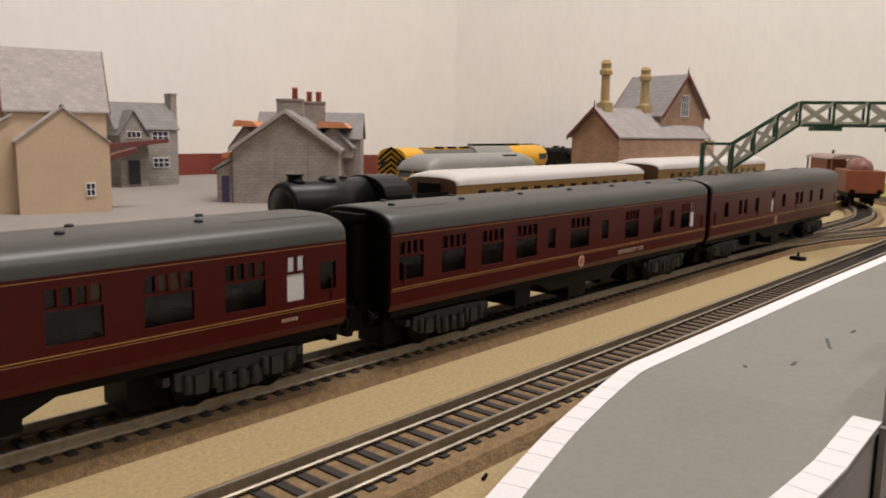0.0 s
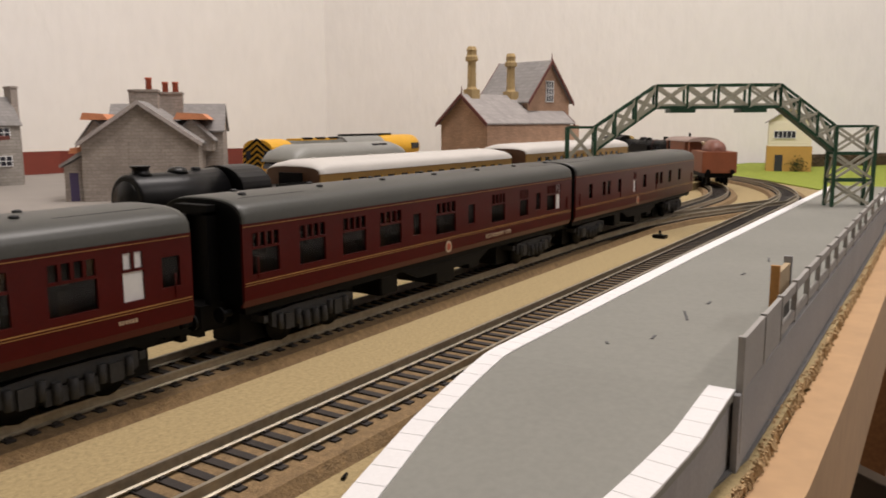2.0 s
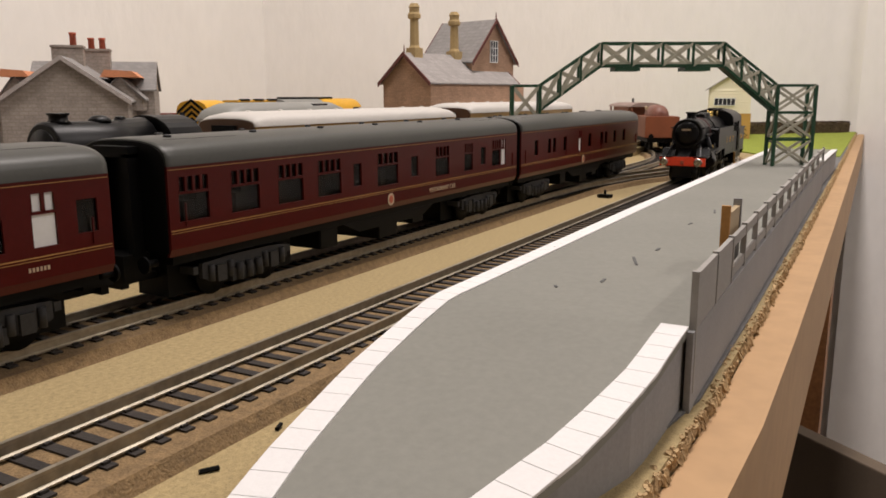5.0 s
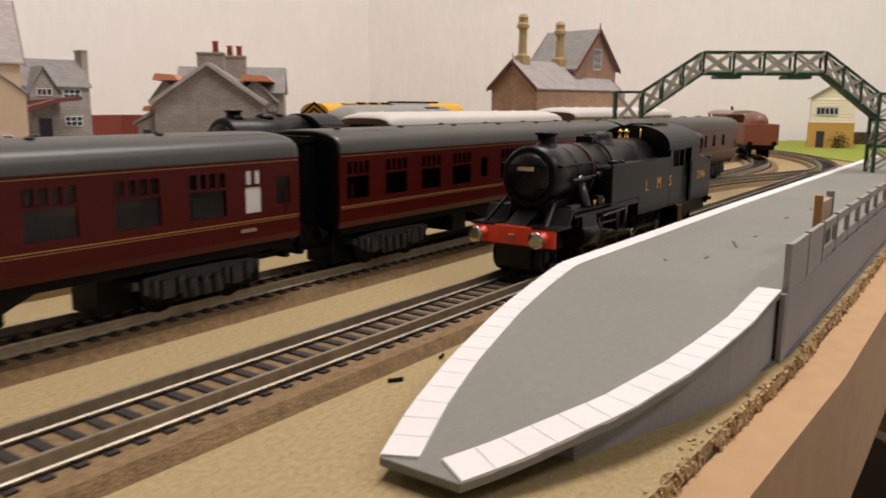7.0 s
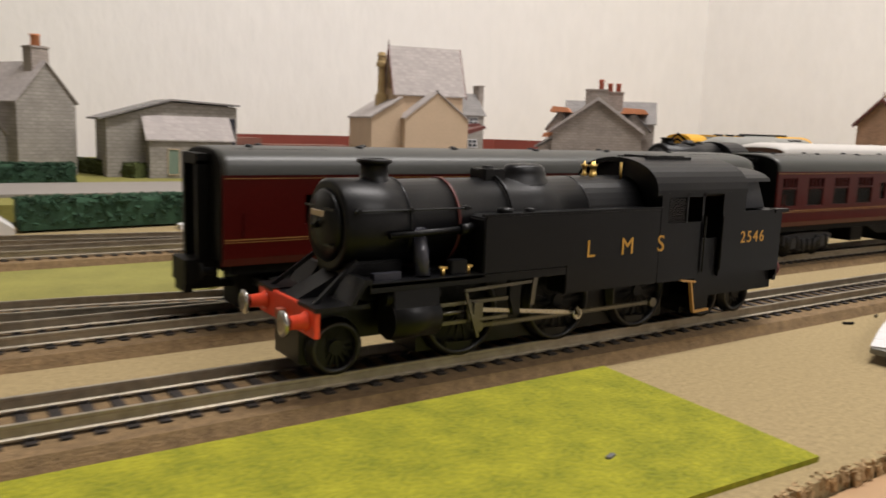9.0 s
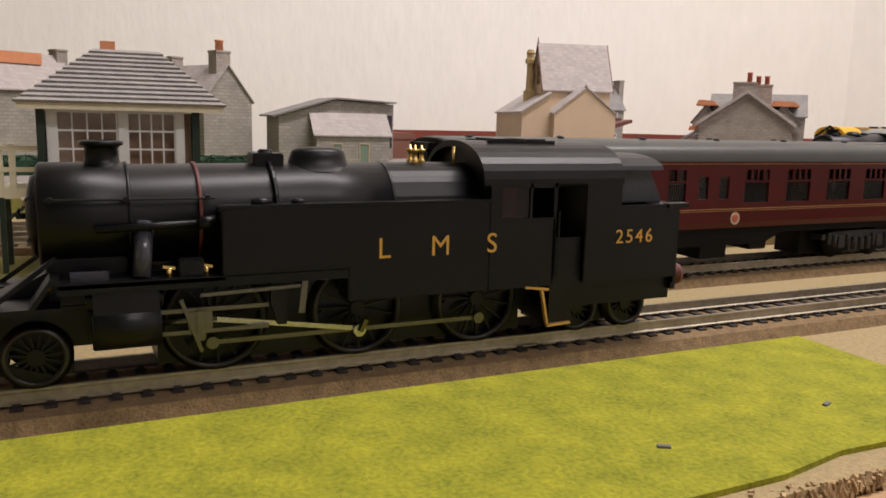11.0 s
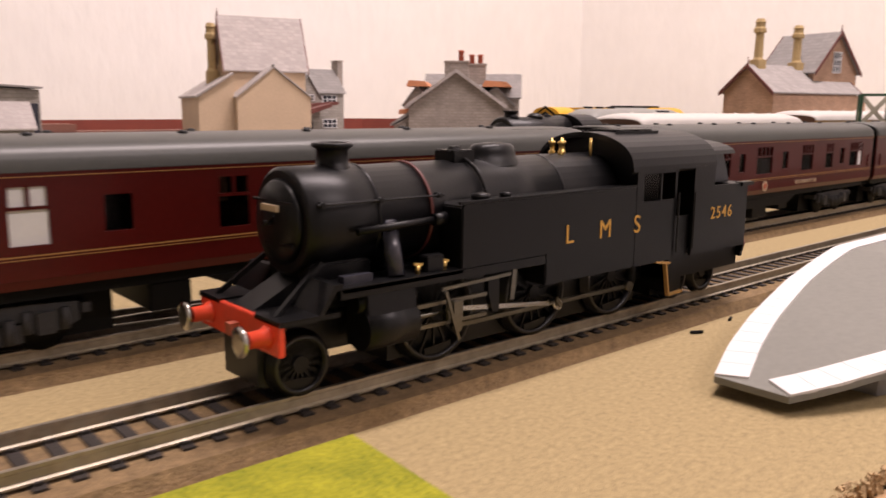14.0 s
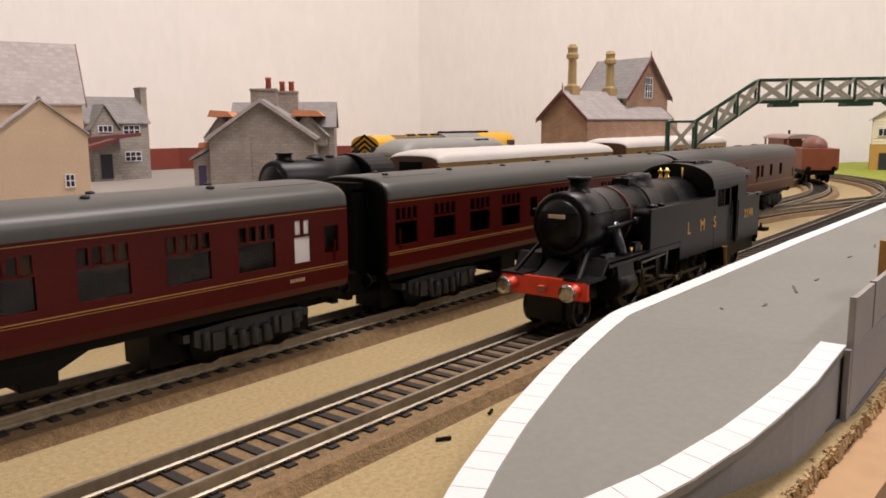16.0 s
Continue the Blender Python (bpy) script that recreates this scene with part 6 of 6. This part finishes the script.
def steam_engine():
    en = thing("tender_locomotive", place(0.2263, SIDE_Y, RAILTOP + LIFT, 0, 0.997), "black tender locomotive standing in the siding", "locomotive")
    bm = NB()
    lathe(bm, (0, 0, 0.0335), [(0.0100, 0.004), (0.0110, 0.005), (0.0108, 0.030), (0.0118, 0.050)], 24, "x")
    part("boiler", bm, M_LOCO, en)
    bm = NB()
    lathe(bm, (0, 0, 0.0335), [(0.002, 0.0025), (0.008, 0.0035), (0.0085, 0.0045)], 20, "x")
    part("smokebox_door", bm, M_LOCO, en)
    bm = NB()
    lathe(bm, (0.0115, 0, 0.0435), [(0.005, 0), (0.0036, 0.0015), (0.0034, 0.0030), (0.0042, 0.0036), (0.0042, 0.0042)], 18)
    part("chimney", bm, M_LOCO, en)
    bm = NB()
    lathe(bm, (0.030, 0, 0.0435), [(0.0048, 0), (0.0042, 0.0015), (0.0030, 0.0026), (0.001, 0.003)], 16)
    lathe(bm, (0.040, 0, 0.0435), [(0.0022, 0), (0.0022, 0.002), (0.001, 0.0024)], 10)
    part("dome", bm, M_LOCO, en)
    bm = NB()
    prism(bm, [(0.0165 * math.cos(a), 0.0365 + 0.0095 * math.sin(a)) for a in np.linspace(0, math.pi, 14)] + [(-0.0165, 0.020), (0.0165, 0.020)], 0.052, 0.070, "x")
    part("cab", bm, M_LOCO, en, bevel=0.0002)
    bm = NB()
    box(bm, 0.0, 0.072, -0.016, 0.016, 0.0185, 0.0198)
    box(bm, 0.002, 0.072, -0.008, 0.008, 0.006, 0.0185)
    part("running_plate", bm, M_LOCO, en)
    for s in (-1, 1):
        for x, r in ((0.012, 0.006), (0.030, 0.0105), (0.053, 0.0105)):
            driver(en, x, s * 0.0083, r)
    bm = NB()
    box(bm, 0.074, 0.098, -0.0155, 0.0155, 0.012, 0.034)
    part("tender", bm, M_LOCO, en, bevel=0.0005)
    bm = NB()
    box(bm, 0.074, 0.098, -0.0155, -0.0150, 0.0335, 0.0365)
    box(bm, 0.074, 0.098, 0.0150, 0.0155, 0.0335, 0.0365)
    part("coal_rail", bm, M_LOCO, en)
    bm = NB()
    box(bm, 0.084, 0.088, -0.0158, -0.0155, 0.0225, 0.0270)
    part("cab_mark", bm, M_GOLD, en, "yellow crest mark")
    for x in (0.079, 0.093):
        for y in (-0.0083, 0.0083):
            wheelset(en, x, y, 0.006, M_BLACK)


steam_engine()


def diesel():
    en = thing("diesel_locomotive", place(0.4547, 0.2892, 0.0155, 0.3, 1.030), "grey-roofed diesel locomotive with yellow nose", "locomotive")
    L, W = 0.145, 0.0175
    bm = NB()
    box(bm, 0.006, L - 0.006, -W, W, 0.014, 0.0360)
    part("body", bm, mat("diesel_blue", (0.05, 0.07, 0.10), 0.45), en)
    bm = NB()
    prof = arch(W, 0.0350, 0.0475, 12)
    rr = []
    for x, k in ((0.003, 0.15), (0.008, 0.75), (0.018, 1.0), (L - 0.018, 1.0), (L - 0.008, 0.75), (L - 0.003, 0.15)):
        rr.append([bm.verts.new((x, y * (0.94 + 0.06 * k), 0.035 + (z - 0.035) * k)) for y, z in prof])
    for a, b in zip(rr, rr[1:]):
        for i in range(len(prof) - 1):
            bm.faces.new((a[i], b[i], b[i + 1], a[i + 1])).smooth = True
    bm.faces.new(rr[0])
    bm.faces.new(rr[-1][::-1])
    part("roof", bm, M_DIESELGREY, en, "pale grey rounded roof")
    for x in (0.0, L - 0.006):
        bm = NB()
        box(bm, x, x + 0.006, -W + 0.001, W - 0.001, 0.013, 0.0300)
        nose = part("nose", bm, M_YELLOW, en, "yellow warning nose", bevel=0.0012)
        bm = NB()
        y0 = x + (0.0015 if x == 0 else 0.0)
        prism(bm, [(y0 + 0.001, 0.0300), (y0 + 0.006, 0.0300), (y0 + 0.006, 0.0360), (y0 + 0.004, 0.0360)], -W + 0.002, W - 0.002, "y")
        part("windscreen", bm, M_DARKWIN, nose)
        bm = NB()
        for y in (-W + 0.002, 0.0, W - 0.003):
            prism(bm, [(y0 + 0.0006, 0.0300), (y0 + 0.0016, 0.0300), (y0 + 0.0045, 0.0362), (y0 + 0.0035, 0.0362)], y, y + 0.001, "y")
        part("windscreen_frame", bm, M_YELLOW, nose)
    bm = NB()
    for x in (0.098, 0.108):
        box(bm, x, x + 0.008, -0.0138, -0.006, 0.0440, 0.0462)
    part("roof_grille", bm, M_DARKWIN, en)
    bm = NB()
    box(bm, 0.02, L - 0.02, -0.012, 0.012, 0.006, 0.0142)
    part("underframe", bm, M_BLACK, en)
    bogie(en, 0.032, M_BLACK)
    bogie(en, L - 0.032, M_BLACK)


diesel()
track("back siding under the diesel locomotive", [(0.485, 0.2892), (0.90, 0.2915)], bed=False, lift=LIFT)


def shunter():
    en = thing("shunter", place(0.5434, 0.3981, 0.0270, 2.0, 1.091), "yellow diesel shunter with black chevron end", "locomotive")
    W = 0.0165
    bm = NB()
    prism(bm, [(W * math.cos(a), 0.026 + 0.0095 * math.sin(a) ** 0.8) for a in np.linspace(0, math.pi, 12)] + [(-W, 0.010), (W, 0.010)], 0.0, 0.026, "x")
    cab = part("cab", bm, M_YELLOW, en, "yellow cab")
    for i in range(5):
        for s in (-1, 1):
            bm = NB()
            z = 0.009 + i * 0.0048
            v = [bm.verts.new(p) for p in ((-0.0004, 0, z + 0.006), (-0.0004, s * W * 0.95, z - 0.004), (-0.0004, s * W * 0.95, z - 0.0016), (-0.0004, 0, z + 0.0084))]
            w = [bm.verts.new(p.co + Vector((0.0004, 0, 0))) for p in v]
            bm.faces.new(v)
            bm.faces.new(w[::-1])
            for k in range(4):
                bm.faces.new((v[k], v[(k + 1) % 4], w[(k + 1) % 4], w[k]))
            part("chevron", bm, M_BLACK, cab, "black warning stripe")
    bm = NB()
    box(bm, -0.0006, 0.0, 0.0075, 0.0125, 0.019, 0.026)
    box(bm, -0.0006, 0.0, -0.0125, -0.0075, 0.019, 0.026)
    part("cab_window", bm, M_DARKWIN, cab)
    bm = NB()
    box(bm, 0.026, 0.105, -0.011, 0.011, 0.010, 0.0335)
    part("bonnet", bm, M_DIESELGREY, en, "grey engine bonnet", bevel=0.002)
    bm = NB()
    box(bm, 0.045, 0.095, -0.0085, 0.0085, 0.0333, 0.0352)
    part("bonnet_top", bm, M_YELLOW, en)
    bm = NB()
    for x in (0.048, 0.066, 0.084):
        box(bm, x, x + 0.012, -0.0088, -0.0066, 0.0345, 0.0362)
    part("louvre", bm, M_BLACK, en)
    bm = NB()
    box(bm, 0.0, 0.108, -0.015, 0.015, 0.0065, 0.0105)
    part("frame", bm, M_BLACK, en)
    for x in (0.02, 0.05, 0.08):
        for y in (-0.0083, 0.0083):
            wheelset(en, x, y, 0.007, M_BLACK)


shunter()


def tanker():
    en = thing("tank_wagon", place(0.7000, 0.4350, 0.0270, 2.0, 1.120), "yellow and grey rail tank wagon", "wagon")
    bm = NB()
    lathe(bm, (0, 0, 0.0215), [(0.006, 0.058), (0.0125, 0.062), (0.0135, 0.068), (0.0135, 0.120), (0.0125, 0.126), (0.006, 0.130)], 24, "x")
    part("barrel", bm, M_YELLOW, en, "bright yellow barrel end")
    bm = NB()
    lathe(bm, (0, 0, 0.0215), [(0.0128, 0.0), (0.0135, 0.002), (0.0135, 0.060), (0.0128, 0.062)], 24, "x")
    part("barrel", bm, M_DIESELGREY, en, "grey barrel section")
    bm = NB()
    box(bm, 0.002, 0.085, -0.003, 0.003, 0.0345, 0.0366)
    part("catwalk", bm, M_BLACK, en)
    bm = NB()
    box(bm, 0.108, 0.122, -0.0142, -0.0125, 0.020, 0.026)
    part("panel", bm, M_DARKWIN, en)
    bm = NB()
    box(bm, 0.0, 0.130, -0.012, 0.012, 0.006, 0.0095)
    part("frame", bm, M_BLACK, en)
    for x in (0.02, 0.035, 0.095, 0.11):
        for y in (-0.0083, 0.0083):
            wheelset(en, x, y, 0.006, M_BLACK)


tanker()
track("far siding under the yellow shunter and tank wagon", [(0.50, 0.3966), (0.86, 0.4092)], bed=False, lift=YARD - 0.002)
track("short siding under the tank wagon", [(0.66, 0.4336), (0.90, 0.4420)], bed=False, lift=YARD - 0.002)


def wagons():
    """A brown open wagon with a load, and a brake van behind it, on the inner curve."""
    def on_curve(a):
        return place(CX + RI * math.sin(radians(a)), CY - RI * math.cos(radians(a)), RAILTOP, a, 1.2)
    wa = thing("open_wagon", on_curve(25), "rusty brown wagon with a rounded load", "wagon")
    L, W = 0.062, 0.016
    bm = NB()
    box(bm, -L / 2, L / 2, -W, W, 0.012, 0.0320)
    part("body", bm, M_BROWNENG, wa, "rusty brown body", bevel=0.0004)
    bm = NB()
    lathe(bm, (0, 0, 0.0330), [(0.003, -0.022), (0.008, -0.019), (0.0098, -0.011), (0.0098, 0.011), (0.008, 0.019), (0.003, 0.022)], 18, "x")
    part("load", bm, mat("load_brown", (0.20, 0.085, 0.06), 0.5, vary=0.2), wa, "rounded reddish load")
    bm = NB()
    box(bm, 0.004, 0.016, -0.0100, -0.0085, 0.0365, 0.0405, pose(0, 0, 0, -25))
    part("label_patch", bm, M_CREAMTXT, wa)
    bm = NB()
    box(bm, -L / 2 + 0.002, L / 2 - 0.002, -0.013, 0.013, 0.0075, 0.0121)
    part("underframe", bm, M_BLACK, wa)
    for x in (-0.020, 0.0, 0.020):
        for y in (-0.0083, 0.0083):
            wheelset(wa, x, y, 0.0062, M_BLACK)
    for x in (-L / 2, L / 2):
        for y in (-0.011, 0.011):
            bm = NB()
            s = math.copysign(1, x)
            cyl(bm, (x, y, 0.0135), (x + s * 0.004, y, 0.0135), 0.0012, 8)
            cyl(bm, (x + s * 0.004, y, 0.0135), (x + s * 0.005, y, 0.0135), 0.0024, 10)
            part("buffer", bm, M_BLACK, wa)
    va = thing("brake_van", on_curve(37), "brown goods brake van with pale roof", "wagon")
    L = 0.066
    bm = NB()
    box(bm, -0.022, 0.022, -0.0155, 0.0155, 0.012, 0.0400)
    for x in (-L / 2, L / 2 - 0.002):
        for y in (-0.0155, 0.0140):
            box(bm, x, x + 0.002, y, y + 0.0015, 0.012, 0.0400)
        box(bm, x, x + 0.002, -0.0155, 0.0155, 0.012, 0.0250)
    part("body", bm, M_BROWNENG, va)
    bm = NB()
    prism(bm, [(0.0172 * math.cos(a), 0.0400 + 0.0045 * math.sin(a)) for a in np.linspace(0, math.pi, 12)], -L / 2 - 0.001, L / 2 + 0.001, "x")
    part("roof", bm, mat("van_roof", (0.30, 0.22, 0.19), 0.7, vary=0.15), va, "brownish-grey curved roof")
    for x in (-0.011, 0.010):
        bm = NB()
        box(bm, x, x + 0.004, -0.0158, -0.0154, 0.028, 0.036)
        part("window", bm, M_BLIND, va)
    bm = NB()
    lathe(bm, (0.005, 0, 0.0440), [(0.0012, 0), (0.0012, 0.004), (0.0016, 0.0045)], 8)
    part("stove_pipe", bm, M_BLACK, va)
    bm = NB()
    box(bm, -L / 2, L / 2, -0.013, 0.013, 0.0075, 0.0121)
    part("underframe", bm, M_BLACK, va)
    for x in (-0.02, 0.02):
        for y in (-0.0083, 0.0083):
            wheelset(va, x, y, 0.0062, M_BLACK)


wagons()

# ---- odd bits on the board ----
for x, y, l, a in ((0.1393, -0.0231, 0.0038, -35), (0.161, -0.0215, 0.0025, 20)):
    bm = NB()
    cyl(bm, (-l / 2, 0, 0.0005), (l / 2, 0, 0.0006), 0.0005, 6)
    solid("twig", bm, M_BLACK, "dark scrap of twig lying on the board", "twig", m=pose(x, y, 0, 0, 0, a))
bm = NB()
box(bm, -0.003, 0.003, -0.0045, 0.0045, 0.0, 0.0024)
cyl(bm, (0, 0, 0.0024), (0, 0, 0.0055), 0.0009, 8)
solid("point_lever", bm, M_BLACK, "black point lever box beside the turnout", "point lever", m=pose(0.5693, 0.0365, 0, 0, 0, -12), bevel=0.0003)
# scraps on the grass
for x, y, a in ((-0.0237, -0.0662, 20), (-0.075, -0.071, -30)):
    bm = NB()
    box(bm, -0.0013, 0.0013, -0.0005, 0.0005, 0.0, 0.0005)
    solid("scrap", bm, M_GREYEDGE, "small grey scrap lying on the grass mat", "scrap", m=pose(x, y, 0.0012, 0, 0, a))

# ---- below the board ----
bm = NB()
box(bm, -0.36, 0.36, 0.0, 0.024, ZF, -0.356)
solid("storage_board", bm, M_BOXBOARD, "dark brown board leaning under the layout", "board", m=pose(1.0964, -0.1004, 0, 0, 0, 52.6), bevel=0.001)
for x, y in ((1.357, -0.047),):
    bm = NB()
    box(bm, -0.039, 0.039, -0.034, 0.034, ZF, -0.012)
    solid("table_leg", bm, M_BROWNWOOD, "brown stained timber leg under the baseboard", "table leg", m=pose(x, y, 0))


# ---- movement ----
def motions():
    rows = []
    for t, s in LOCO:
        rows.append((t, engine_pose(s)))
    walk(ENGINE, rows)
    for ob, kind, s, at, r in GEAR:
        step = 0.04 if r < 0.01 else 0.06
        n = int(math.ceil(16.0 / step))
        walk(ob, [(16.0 * i / n, gear_pose(kind, s, at, r, 16.0 * i / n)) for i in range(n + 1)])


for ob, kind, s, at, r in GEAR:
    # wheels turn about their axles, rods about their big ends
    if kind in ("wheel", "main_rod", "crank"):
        for each in [ob] + list(ob.children):
            each.data.transform(Matrix.Translation(-at))
        ob.location = at


def gear_pose(kind, s, at, r, t):
    """A wheel or rod in the engine's space: turned by the way that the engine has rolled."""
    rolled = float(np.interp(t, [q[0] for q in LOCO], [q[1] for q in LOCO]))
    turn = rolled / r + (math.pi / 2 if s > 0 else 0)
    if kind == "wheel":
        return pose(at.x, at.y, at.z, 0, math.degrees(turn), 0)
    pin = Vector((0.003 * math.cos(turn) - 0.003 * math.sin(turn), 0, -0.003 * math.sin(turn) - 0.003 * math.cos(turn)))
    move = pin - Vector((0.003, 0, -0.003))
    if kind == "circle":
        return pose(move.x, 0, move.z)
    if kind == "crank":
        return pose(at.x + move.x, 0, at.z + move.z, 0, math.degrees(turn), 0)
    big = at + move
    rise = 0.0124 - big.z
    small_x = big.x - math.sqrt(0.0337 ** 2 - rise ** 2)
    if kind == "slide":
        return pose(small_x - 0.0530, 0, 0)
    tilt = math.atan2(rise, big.x - small_x) - math.atan2(0.0032, 0.0335)
    return pose(big.x, 0, big.z, 0, math.degrees(tilt), 0)


# place of the engine's front buffers along the line; past the straight it follows the curve
LOCO = [(0, 1.745), (0.5, 1.635), (1, 1.525), (1.5, 1.415), (2, 1.305), (2.5, 1.19), (3, 1.075), (3.5, 0.958), (4, 0.842), (4.5, 0.735), (5, 0.63), (5.5, 0.526), (6, 0.422), (6.5, 0.3179), (7, 0.2281), (7.5, 0.1468), (8, 0.0704), (8.5, -0.0021), (9, -0.0714), (9.5, -0.1318), (10, -0.1796), (10.2, -0.188), (10.6, -0.197), (11.2, -0.2), (11.8, -0.197), (12.3, -0.187), (12.5, -0.1791), (13, -0.122), (13.5, -0.0587), (14, 0.0006), (14.5, 0.0617), (15, 0.1235), (15.5, 0.1788), (16, 0.2153)]


def line_point(s):
    """A point of the main line and its heading, at s along it: straight to the curve's start."""
    if s <= CX:
        return Vector((s, 0, RAILTOP)), 0.0
    a = (s - CX) / RO
    return Vector((CX + RO * math.sin(a), CY - RO * math.cos(a), RAILTOP)), math.degrees(a)


def engine_pose(s):
    """The engine rests on its wheelbase, a chord of the line between two points."""
    p, _ = line_point(s + 0.035)
    q, _ = line_point(s + 0.130)
    a = math.degrees(math.atan2(q.y - p.y, q.x - p.x))
    d = (q - p).normalized()
    o = p - d * 0.035
    return pose(o.x, o.y, o.z, 0, 0, a)


motions()
